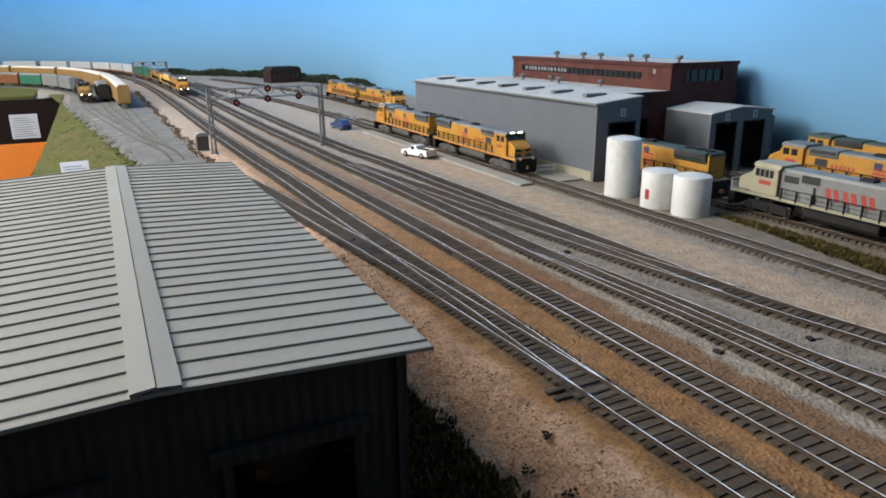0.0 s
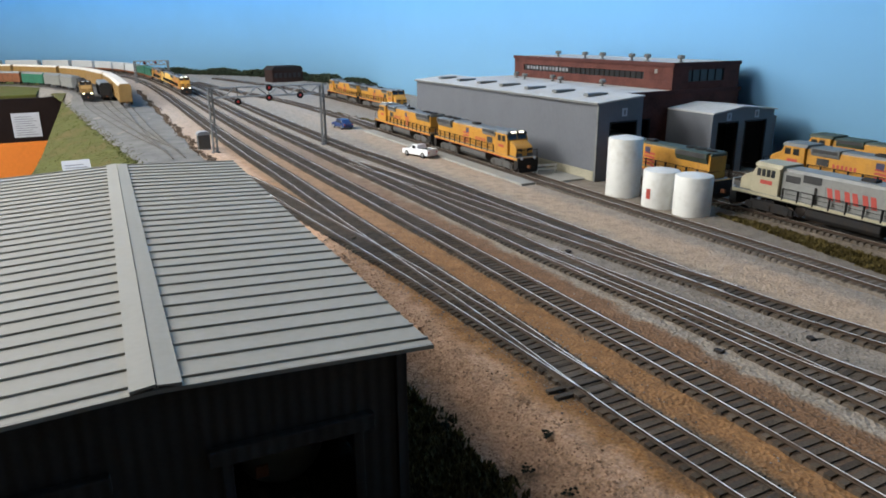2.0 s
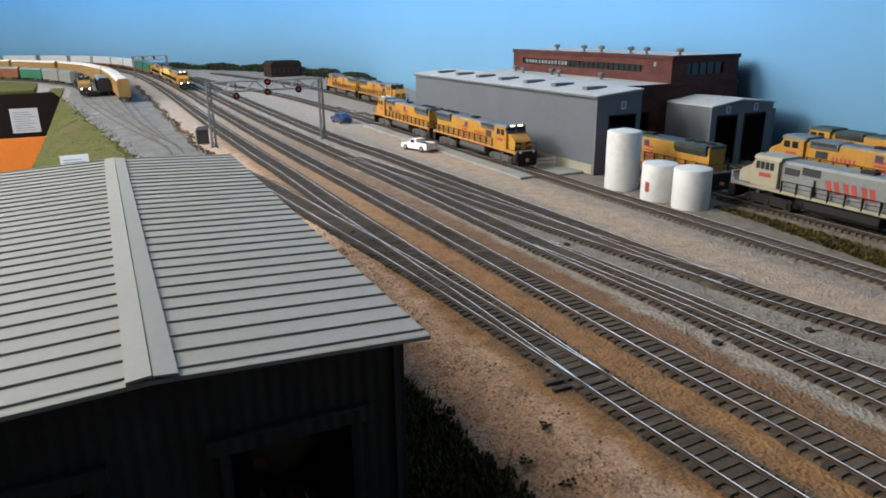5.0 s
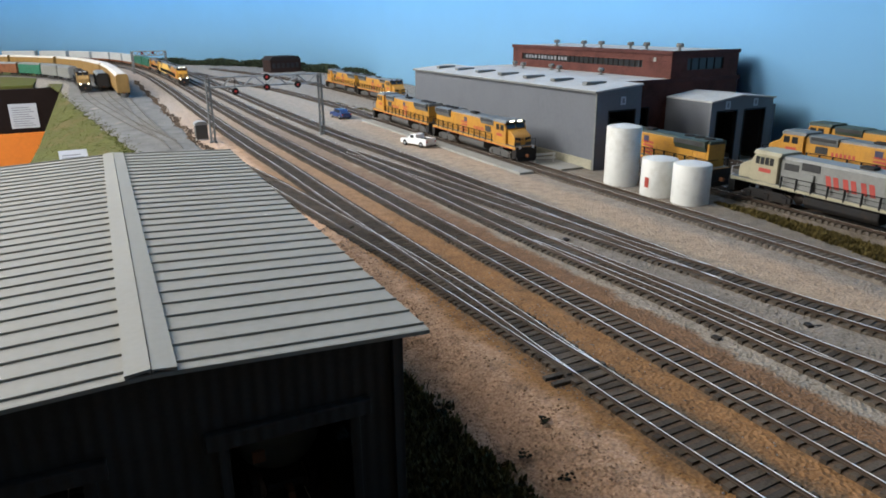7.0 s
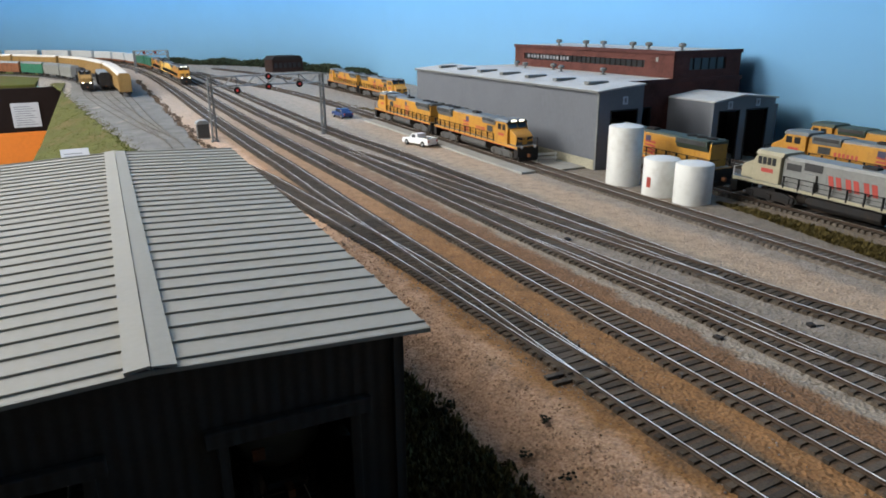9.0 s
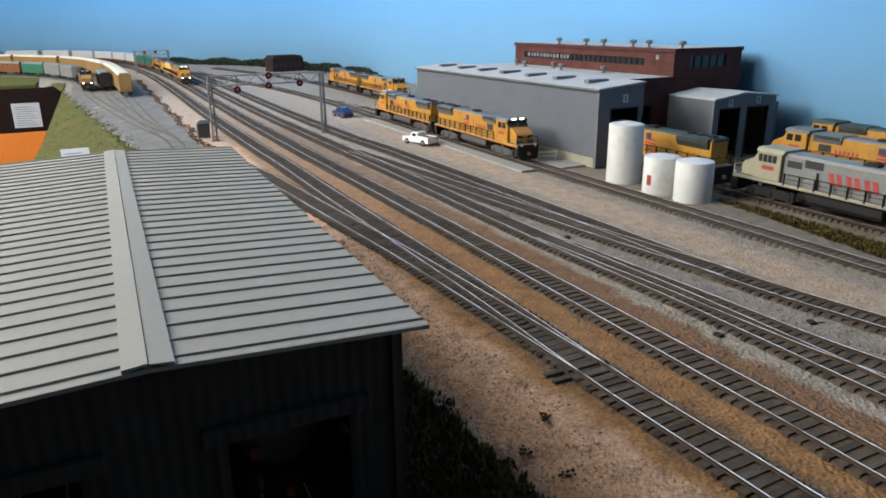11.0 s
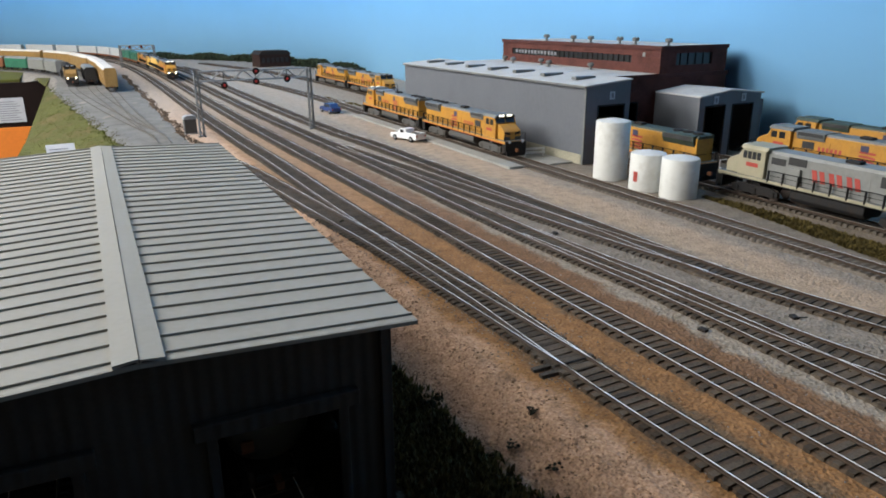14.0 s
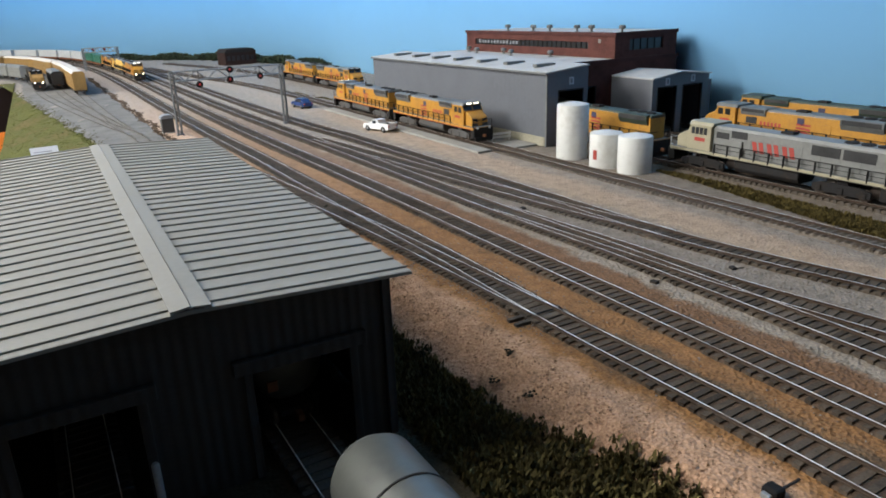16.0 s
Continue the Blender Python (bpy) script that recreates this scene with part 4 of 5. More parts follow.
def locomotive(label, body="loco_yellow", cab="loco_yellow", roof="loco_gray", flare=True, lit=False, boards=True, emblem=True, lettering=False, dark_cab=False, wide=True, under="truck_gray"):
    """Six-axle diesel along y, nose towards -y, railhead at z 0."""
    t = thing("locomotive", label, "locomotive", group="locomotives")
    sill = "loco_yellow" if body == "loco_yellow" else body
    bm = bmesh.new()
    box(bm, -1.62, 1.62, -12.3, 12.3, 1.72, 2.08, bevel=0.04)
    part("frame", bm, M[cab if lettering else sill], t)
    boxed("walkway", (-1.6, 1.6, -12.2, 12.2, 2.083, 2.12), M["loco_gray"], t)
    for s in (-1, 1):
        boxed("sill_stripe", (min(s * 1.625, s * 1.645), max(s * 1.625, s * 1.645), -11.8, 11.8, 1.74, 1.8), M["red" if emblem else "loco_dark"], t)
    bm = bmesh.new()
    prism(bm, [(-1.35, 1.6), (-1.45, 0.9), (-1.05, 0.45), (1.05, 0.45), (1.45, 0.9), (1.35, 1.6)], -3.7, 3.7, 1, bevel=0.08)
    part("fuel_tank", bm, M[under], t)
    for y in (-7.9, 7.9):
        bogie(t, y, 3, 2.15, M[under])
    hood = 1.22
    bm = bmesh.new()
    box(bm, -hood, hood, -6.75, 11.7, 2.12, 4.72, bevel=0.06)
    part("hood", bm, M[body], t)
    for s in (-1, 1):
        for k in range(9):
            y = -5.6 + k * 1.9
            boxed("hood_door", (min(s * hood, s * (hood + 0.03)), max(s * hood, s * (hood + 0.03)), y, y + 1.7, 2.35, 4.0), M[body], t)
    bm = bmesh.new()
    prism(bm, [(-hood - 0.02, 4.6), (hood + 0.02, 4.6), (hood - 0.2, 4.95), (-hood + 0.2, 4.95)], -6.7, 11.72, 1, bevel=0.03)
    part("hood_roof", bm, M[roof], t)
    if flare:
        bm = bmesh.new()
        prism(bm, [(-hood - 0.04, 3.75), (hood + 0.04, 3.75), (1.62, 4.35), (1.62, 4.9), (1.3, 5.02), (-1.3, 5.02), (-1.62, 4.9), (-1.62, 4.35)], 6.7, 11.4, 1)
        part("radiator_housing", bm, M[roof], t, "flared radiator housing")
        for s in (-1, 1):
            boxed("radiator_grille", (min(s * 1.625, s * 1.66), max(s * 1.625, s * 1.66), 6.9, 11.2, 4.37, 4.86), M["grille"], t)
    if not lettering:
        bm = bmesh.new()
        prism(bm, [(-hood - 0.05, 4.1), (hood + 0.05, 4.1), (1.42, 4.5), (1.42, 4.9), (1.1, 5.04), (-1.1, 5.04), (-1.42, 4.9), (-1.42, 4.5)], -6.2, -2.7, 1)
        part("dynamic_brake_housing", bm, M[roof], t)
        for s in (-1, 1):
            boxed("intake_grille", (min(s * 1.425, s * 1.45), max(s * 1.425, s * 1.45), -6.0, -2.9, 4.5, 4.88), M["grille"], t)
            boxed("filter_grille", (min(s * (hood + 0.031), s * (hood + 0.06)), max(s * (hood + 0.031), s * (hood + 0.06)), -5.4, -3.9, 3.1, 3.9), M["grille"], t)
    else:
        for s in (-1, 1):
            for y0, y1, z0, z1 in ((-6.3, -4.7, 3.7, 4.35), (-4.4, -2.5, 3.95, 4.68), (4.6, 7.4, 3.55, 4.5), (7.7, 10.7, 3.55, 4.5)):
                boxed("hood_grille", (min(s * (hood + 0.031), s * (hood + 0.06)), max(s * (hood + 0.031), s * (hood + 0.06)), y0, y1, z0, z1), M["grille"], t, "dark grey hood grille")
            boxed("hood_box", (min(s * (hood + 0.032), s * (hood + 0.3)), max(s * (hood + 0.032), s * (hood + 0.3)), -4.2, -2.9, 2.13, 3.7), M[body], t, bevel=0.04)
    for y in (7.6, 9.1, 10.6):
        bm = bmesh.new()
        turned(bm, [(0.62, 5.0), (0.62, 5.14), (0.5, 5.18), (0.1, 5.16)], seg=18, centre=(0, y, 0.0 if flare else -0.08))
        part("roof_fan", bm, M["loco_dark"], t, smooth=True)
    bm = bmesh.new()
    box(bm, -0.45, 0.45, 0.6, 2.0, 4.9, 5.2, bevel=0.08)
    part("exhaust", bm, M["loco_dark"], t)
    # cab and nose
    cw = 1.62 if wide else 1.6
    bm = bmesh.new()
    prism(bm, [(-9.9, 2.12), (-6.76, 2.12), (-6.76, 4.86), (-9.45, 4.86), (-9.9, 4.1)], -cw, cw, 0, bevel=0.04)
    c = part("cab", bm, M[cab], t)
    bm = bmesh.new()
    prism(bm, [(-cw - 0.03, 4.8), (cw + 0.03, 4.8), (cw - 0.25, 5.18), (-cw + 0.25, 5.18)], -9.75, -6.6, 1, bevel=0.04)
    part("cab_roof", bm, M["black" if dark_cab else cab if lettering else roof], c)
    for s in (-1, 1):
        for y, half in (((-9.15, 0.22), (-8.6, 0.22), (-8.05, 0.22), (-7.5, 0.22)) if lettering else ((-8.98, 0.4), (-7.88, 0.4))):
            boxed("side_window", (min(s * cw, s * (cw + 0.02)), max(s * cw, s * (cw + 0.02)), y - half, y + half, 3.85, 4.6), M["window"], c)
    for s in (-1, 1):
        bm = bmesh.new()
        box(bm, min(s * 0.12, s * 1.4), max(s * 0.12, s * 1.4), -0.02, 0.02, -0.32, 0.32)
        bmesh.ops.rotate(bm, verts=bm.verts, cent=(0, 0, 0), matrix=Matrix.Rotation(-0.53, 3, "X"))
        bmesh.ops.translate(bm, verts=bm.verts, vec=(0, -9.72, 4.46))
        part("windshield", bm, M["window"], c)
    boxed("visor", (-1.4, 1.4, -9.9, -9.6, 4.88, 4.97), M["black"], c)
    for s in (-1, 1):
        boxed("number_board", (min(s * 0.25, s * 0.95), max(s * 0.25, s * 0.95), -9.86, -9.77, 4.98, 5.2), M["board_light" if boards else "paper"], c, "lit white number board" if boards else "")
    nw = 1.3 if wide else 0.95
    bm = bmesh.new()
    prism(bm, [(-11.6, 2.12), (-9.91, 2.12), (-9.91, 4.05), (-10.4, 3.95), (-11.3, 3.5), (-11.6, 3.2)], -nw, nw, 0, bevel=0.07)
    part("nose", bm, M[cab], t)
    if emblem:
        for sx in (-1, 1):
            bm = bmesh.new()
            prism(bm, [(sx * 0.36, 2.7), (sx * 1.2, 3.05), (sx * 1.2, 3.2), (sx * 0.36, 3.12)], -11.625, -11.602, 1)
            part("nose_wing", bm, M["loco_dark"], t, "dark painted wing marking")
        boxed("nose_skirt", (-nw, nw, -11.63, -11.603, 2.125, 2.55), M["truck_gray"], t)
    boxed("nose_door", (-0.35, 0.35, -11.64, -11.605, 2.2, 3.15), M[cab], t)
    for y0, f in ((-12.3, -1), (12.3, 1)):
        bm = bmesh.new()
        box(bm, -1.58, 1.58, min(y0, y0 + f * 0.22), max(y0, y0 + f * 0.22), 0.75, 2.05, bevel=0.04)
        prism(bm, [(-1.5, 0.74), (1.5, 0.74), (1.35, 0.2), (-1.35, 0.2)], min(y0 + f * 0.05, y0 + f * 0.35), max(y0 + f * 0.05, y0 + f * 0.35), 1)
        part("pilot", bm, M["loco_dark"], t, "dark pilot plate and plow")
        bm = bmesh.new()
        box(bm, -0.16, 0.16, min(y0 + f * 0.2, y0 + f * 0.75), max(y0 + f * 0.2, y0 + f * 0.75), 0.72, 1.15, bevel=0.05)
        part("coupler", bm, M["rust"], t)
        for s in (-1, 1):
            bm = bmesh.new()
            for k in range(3):
                box(bm, min(s * 1.1, s * 1.58), max(s * 1.1, s * 1.58), min(y0 - f * 0.65, y0 - f * 0.02), max(y0 - f * 0.65, y0 - f * 0.02), 0.6 + 0.42 * k, 0.68 + 0.42 * k)
            box(bm, min(s * 1.55, s * 1.6), max(s * 1.55, s * 1.6), min(y0 - f * 0.65, y0 - f * 0.02), max(y0 - f * 0.65, y0 - f * 0.02), 0.55, 1.75)
            part("steps", bm, M["loco_dark"], t)
            bm = bmesh.new()
            rod(bm, (s * 1.55, y0 - f * 0.05, 1.2), (s * 1.55, y0 - f * 0.05, 3.1), 0.045, 6)
            rod(bm, (s * 1.5, y0 - f * 0.04, 3.05), (s * 0.35, y0 - f * 0.04, 3.05), 0.035, 6)
            part("end_handrail", bm, M["white" if lettering else "black"], t)
    for s in (-1, 1):
        bm = bmesh.new()
        turned(bm, [(0.05, -12.62), (0.17, -12.6), (0.19, -12.5)], "y", 12, (s * 1.0, 0, 2.02))
        part("ditch_light", bm, M["head_light" if lit else "paper"], t, "lit ditch light" if lit else "", smooth=True)
        stanchion = None
        rail_m = "black"
        bm = bmesh.new()
        rod(bm, (s * 1.57, -6.3, 3.05), (s * 1.57, 12.0, 3.05), 0.04, 6)
        rod(bm, (s * 1.57, -6.3, 2.6), (s * 1.57, 12.0, 2.6), 0.025, 5)
        part("handrail", bm, M[rail_m], t)
        for k in range(12):
            y = -6.2 + k * 1.65
            if stanchion is None:
                bm = bmesh.new()
                rod(bm, (0, 0, 1.9), (0, 0, 3.06), 0.1, 6)
                stanchion = mesh_of("stanchion", bm, M[rail_m])
            ob = new("stanchion", stanchion)
            ob.matrix_basis = at(s * 1.57, y)
            ob.parent = t
    if emblem:
        for s in (-1, 1):
            flag(t, s, 2.2, 3.3, 1.5, hood + 0.035)
            for k in range(6):
                boxed("letter_bar", (min(s * (hood + 0.031), s * (hood + 0.045)), max(s * (hood + 0.031), s * (hood + 0.045)), -3.4 + k * 0.5, -3.1 + k * 0.5, 3.05, 3.5), M["red"], t)
            boxed("cab_number", (min(s * (cw + 0.003), s * (cw + 0.02)), max(s * (cw + 0.003), s * (cw + 0.02)), -9.0, -7.6, 3.05, 3.4), M["red"], c)
    if lettering:
        for s in (-1, 1):
            for y in (-2.0, -0.3, 1.4):
                x0, x1, lean = s * (hood + 0.033), s * (hood + 0.055), 0.28 * s
                bm = bmesh.new()
                for u in (0.1, 0.85):
                    prism(bm, [(y + u + lean, 2.8), (y + u + 0.5 + lean, 2.8), (y + u + 0.5, 3.9), (y + u, 3.9)], x0, x1)
                part("emblem_bar", bm, M["red"], t, "red painted emblem block")
            boxed("cab_number", (min(s * (cw + 0.003), s * (cw + 0.02)), max(s * (cw + 0.003), s * (cw + 0.02)), -8.9, -7.5, 3.1, 3.5), M["red"], c)
    return t


UP = "armour-yellow diesel locomotive with grey roof and red flag emblem"
RAIL_TOP = 0.5
loco = locomotive(UP)
loco.matrix_basis = at(50.45, 88.4, RAIL_TOP)
copy_thing(loco, at(50.4, 114.6, RAIL_TOP, 180))
plain = locomotive(UP, boards=False)
plain.matrix_basis = at(74.6, 46.0, RAIL_TOP, 180)
copy_thing(plain, at(63.4, 159.5, RAIL_TOP))
copy_thing(plain, at(63.4, 186.0, RAIL_TOP, 180))
third = locomotive("armour-yellow diesel locomotive with dark green roof", roof="green_roof", boards=False)
third.matrix_basis = at(83.2, 49.0, RAIL_TOP, 180)
shop = locomotive("armour-yellow diesel locomotive with dark radiator roof leaving the shop", roof="green_roof", boards=False)
shop.matrix_basis = at(61.3, 66.2, RAIL_TOP, 180)
tfm = locomotive("silver-grey diesel locomotive with cream cab and red emblem", body="silver_gray", cab="cream", roof="silver_gray", flare=False, boards=False, emblem=False, lettering=True, under="loco_dark")
tfm.matrix_basis = at(61.3, 38.6, RAIL_TOP, 180)

MAIN_LINE = smooth_line(MAIN, 1.0)
MAIN_LEN, MAIN_SIDE = along(MAIN_LINE)


def on_line(line, length, side, s):
    x, y = (float(np.interp(s, length, line[:, i])) for i in (0, 1))
    q = [float(np.interp(s, length, side[:, i])) for i in (0, 1)]
    return x, y, math.degrees(math.atan2(q[1], q[0]))


def s_of_y(line, length, y):
    return float(np.interp(y, line[:, 1], length))


def freight_car(kind, label, m, ln):
    """Cars along y, railhead at z 0."""
    t = thing(kind, label, "freight car")
    bogie(t, -ln / 2 + 2.2, 2, 2.0, M["loco_dark"], 0.5)
    bogie(t, ln / 2 - 2.2, 2, 2.0, M["loco_dark"], 0.5)
    for s in (-1, 1):
        boxed("coupler", (-0.15, 0.15, min(s * ln / 2, s * (ln / 2 + 0.6)), max(s * ln / 2, s * (ln / 2 + 0.6)), 0.75, 1.1), M["rust"], t)
    if kind == "container_car":
        boxed("deck", (-1.45, 1.45, -ln / 2, ln / 2, 1.0, 1.4), M["rust"], t, bevel=0.03)
        for s in (-1, 1):
            boxed("side_sill", (min(s * 1.46, s * 1.56), max(s * 1.46, s * 1.56), -ln / 2 + 1, ln / 2 - 1, 0.75, 1.55), M["rust"], t)
        bm = bmesh.new()
        box(bm, -1.4, 1.4, -ln / 2 + 0.9, ln / 2 - 0.9, 1.403, 4.6, bevel=0.05)
        body = part("container", bm, m, t)
        for s in (-1, 1):
            for k in range(14):
                y = -ln / 2 + 1.6 + k * (ln - 3.2) / 13
                boxed("post", (min(s * 1.4, s * 1.44), max(s * 1.4, s * 1.44), y - 0.1, y + 0.1, 1.5, 4.5), m, body)
    elif kind == "tank_car":
        boxed("frame", (-0.8, 0.8, -ln / 2, ln / 2, 0.95, 1.25), M["loco_dark"], t)
        bm = bmesh.new()
        r, h = 1.72, ln / 2 - 0.5
        turned(bm, [(0.05, -h - 0.3), (0.9, -h - 0.22), (1.45, -h + 0.05), (r, -h + 0.5), (r, h - 0.5), (1.45, h - 0.05), (0.9, h + 0.22), (0.05, h + 0.3)], "y", 40, (0, 0, 3.0))
        body = part("tank", bm, m, t, smooth=True)
        for y in (-h * 0.55, h * 0.55):
            bm = bmesh.new()
            turned(bm, [(r - 0.03, y - 0.05), (r + 0.03, y - 0.04), (r + 0.03, y + 0.04), (r - 0.03, y + 0.05)], "y", 40, (0, 0, 3.0))
            part("band", bm, M["loco_dark"], body, "dark strap band")
        bm = bmesh.new()
        turned(bm, [(0.55, 4.6), (0.55, 5.1), (0.45, 5.2), (0.05, 5.22)], seg=16)
        part("dome", bm, m, body)
        boxed("placard", (-1.25, -0.75, -h - 0.34, -h - 0.2, 2.3, 2.8), M["rust"], body)
    else:
        bm = bmesh.new()
        tall = 5.6 if kind == "autorack" else 4.6
        prism(bm, [(-1.5, 1.0), (1.5, 1.0), (1.5, tall - 0.5), (1.05, tall), (-1.05, tall), (-1.5, tall - 0.5)], -ln / 2 + 0.2, ln / 2 - 0.2, 1)
        body = part("body", bm, m, t)
        bm = bmesh.new()
        prism(bm, [(-1.53, tall - 0.52), (-1.07, tall + 0.02), (1.07, tall + 0.02), (1.53, tall - 0.52), (1.4, tall - 0.3), (1.0, tall + 0.08), (-1.0, tall + 0.08), (-1.4, tall - 0.3)], -ln / 2 + 0.2, ln / 2 - 0.2, 1)
        part("roof", bm, M["autorack_roof" if kind == "autorack" else "loco_gray"], t)
        for s in (-1, 1):
            for k in range(9):
                y = -ln / 2 + 1.2 + k * (ln - 2.4) / 8
                boxed("rib", (min(s * 1.5, s * 1.56), max(s * 1.5, s * 1.56), y - 0.1, y + 0.1, 1.1, tall - 0.6), m, body)
            boxed("end_door", (-1.2, 1.2, min(s * (ln / 2 - 0.2), s * (ln / 2 - 0.12)), max(s * (ln / 2 - 0.2), s * (ln / 2 - 0.12)), 1.3, tall - 0.7), m, body)
    return t


# the train on the main line, standing
LEAD_Y = 226.0
s = s_of_y(MAIN_LINE, MAIN_LEN, LEAD_Y) + 13
lead = locomotive("lead armour-yellow diesel locomotive with lit headlights", lit=True)
lead.matrix_basis = at(*on_line(MAIN_LINE, MAIN_LEN, MAIN_SIDE, s)[:2], RAIL_TOP, on_line(MAIN_LINE, MAIN_LEN, MAIN_SIDE, s)[2])
s += 26.2
x, y, a = on_line(MAIN_LINE, MAIN_LEN, MAIN_SIDE, s)
second = locomotive("faded yellow diesel locomotive with black cab roof", body="faded_yellow", cab="faded_yellow", flare=False, dark_cab=True, wide=False, boards=False, emblem=False)
second.matrix_basis = at(x, y, RAIL_TOP, a + 180)
s += 26.2
x, y, a = on_line(MAIN_LINE, MAIN_LEN, MAIN_SIDE, s)
copy_thing(plain, at(x, y, RAIL_TOP, a + 180))
s += 13.1
white_car = green_car = None
for k in range(12):
    ln = 19.5
    s += ln / 2 + 0.6
    x, y, a = on_line(MAIN_LINE, MAIN_LEN, MAIN_SIDE, s)
    if k < 2:
        if green_car is None:
            green_car = freight_car("container_car", "rust-brown flat car carrying a green container", M["container_green"], ln)
            green_car.matrix_basis = at(x, y, RAIL_TOP, a)
            tagged(green_car, group="cars of the standing train")
        else:
            copy_thing(green_car, at(x, y, RAIL_TOP, a))
    elif white_car is None:
        white_car = freight_car("container_car", "rust-brown flat car carrying a white container", M["container_white"], ln)
        white_car.matrix_basis = at(x, y, RAIL_TOP, a)
        tagged(white_car, group="cars of the standing train")
    else:
        copy_thing(white_car, at(x, y, RAIL_TOP, a))
    s += ln / 2 + 0.6

# tank cars on the shed track
tank_car = freight_car("tank_car", "weathered silver-grey tank car in front of the shed", M["tank_silver"], 15.5)
tank_car.matrix_basis = at(5.3, 8.0, RAIL_TOP - 1.05)
copy_thing(tank_car, at(5.3, 31.5, RAIL_TOP - 1.05))

# the yard's stored cars
rack = freight_car("autorack", "tall yellow autorack car with pale roof", M["tan"], 31)
RACK_LINE = smooth_line([(11.2, 112), (9.6, 150), (8.6, 205), (6.4, 260), (-2, 307), (-16, 337), (-36, 361), (-70, 387)], 1.0)
RACK_LEN, RACK_SIDE = along(RACK_LINE)
s = s_of_y(RACK_LINE, RACK_LEN, 214.5)
for k in range(6):
    x, y, a = on_line(RACK_LINE, RACK_LEN, RACK_SIDE, s + 32.2 * k)
    if k == 0:
        rack.matrix_basis = at(x, y, RAIL_TOP, a)
    else:
        copy_thing(rack, at(x, y, RAIL_TOP, a))
stored = locomotive("dark weathered diesel locomotive with yellow cab and lit headlights", body="loco_dark", cab="tan", roof="loco_dark", flare=False, lit=True, boards=False, emblem=False)
stored.matrix_basis = at(-0.7, 233.5, RAIL_TOP, 3)
hopper = freight_car("boxcar", "dark brown boxcar on the yard track", M["loco_dark"], 18)
hopper.matrix_basis = at(4.4, 230.5, RAIL_TOP, 2)
YARD_LINE = smooth_line([(0.3, 205), (-1.5, 250), (-6, 275), (-16, 299), (-31, 317), (-52, 331), (-90, 345)], 1.0)
YARD_LEN, YARD_SIDE = along(YARD_LINE)
s = s_of_y(YARD_LINE, YARD_LEN, 262) + 8.2
for m, lab in (("silver_gray", "pale grey"), ("silver_gray", "pale grey"), ("container_green", "dark green"), ("rust", "rust-brown"), ("rust", "rust-brown"), ("tan", "orange-tan"), ("container_green", "dark green")):
    x, y, a = on_line(YARD_LINE, YARD_LEN, YARD_SIDE, s)
    c = freight_car("boxcar", lab + " boxcar in a line of stored cars", M[m], 14.5)
    c.matrix_basis = at(x, y, RAIL_TOP, a)
    tagged(c, group="stored boxcars")
    s += 15.7


# ---- signal bridges and lineside things ----
def signal_bridge(x0, x1, y, z, heads, label, thick=1.0):
    t = thing("signal_bridge", label, "signal bridge", 0, y, 0)
    for x in (x0, x1):
        bm = bmesh.new()
        for dx in (-0.32, 0.32):
            for dy in (-0.25, 0.25):
                rod(bm, (x + dx, dy, -0.1), (x + dx * 0.8, dy * 0.8, z + 1.6), 0.085 * thick, 6)
        for k in range(9):
            zz = k * (z + 1.4) / 9
            d = 0.3 if k % 2 else -0.3
            rod(bm, (x - d, -0.24, zz), (x + d, -0.24, zz + (z + 1.4) / 9), 0.04 * thick, 5)
        box(bm, x - 0.55, x + 0.55, -0.5, 0.5, -0.1, 0.22, bevel=0.04)
        part("mast", bm, M["mast_gray"], t, "grey lattice mast")
    for dy in (-0.4, 0.4):
        for zz in (z, z + 1.5):
            bm = bmesh.new()
            rod(bm, (x0 + 0.3, dy, zz), (x1 - 0.3, dy, zz), 0.075 * thick, 6)
            part("chord", bm, M["galvanised"], t)
    n = 10
    for k in range(n):
        a, b = x0 + 0.3 + k * (x1 - x0 - 0.6) / n, x0 + 0.3 + (k + 1) * (x1 - x0 - 0.6) / n
        for dy in (-0.4, 0.4):
            bm = bmesh.new()
            rod(bm, (a, dy, z if k % 2 else z + 1.5), (b, dy, z + 1.5 if k % 2 else z), 0.05 * thick, 5)
            part("brace", bm, M["galvanised"], t)
    for hx, hz in heads:
        bm = bmesh.new()
        turned(bm, [(0.05, -0.72), (0.48, -0.72), (0.54, -0.68), (0.54, -0.6), (0.3, -0.55), (0.25, -0.4), (0.05, -0.4)], "y", 20, (hx, 0, hz))
        rod(bm, (hx, -0.45, hz), (hx, -0.45, z + 1.5), 0.05, 6)
        h = part("signal_head", bm, M["black"], t, "round black signal target", smooth=True)
        bm = bmesh.new()
        turned(bm, [(0.02, -0.8), (0.17, -0.79), (0.21, -0.725)], "y", 14, (hx, 0, hz))
        part("lens", bm, M["red_lens"], h, "lit red lens", smooth=True)
    return t


signal_bridge(17.3, 35.4, 116.4, 8.6, [(21.4, 7.9), (26.5, 9.9), (26.4, 8.3), (31.5, 8.5)], "grey lattice signal bridge spanning the main tracks", 1.5)
signal_bridge(17.5, 29.5, 300, 6.6, [(21, 7.5), (25, 7.5)], "far grey signal bridge over the main tracks", 2.4)


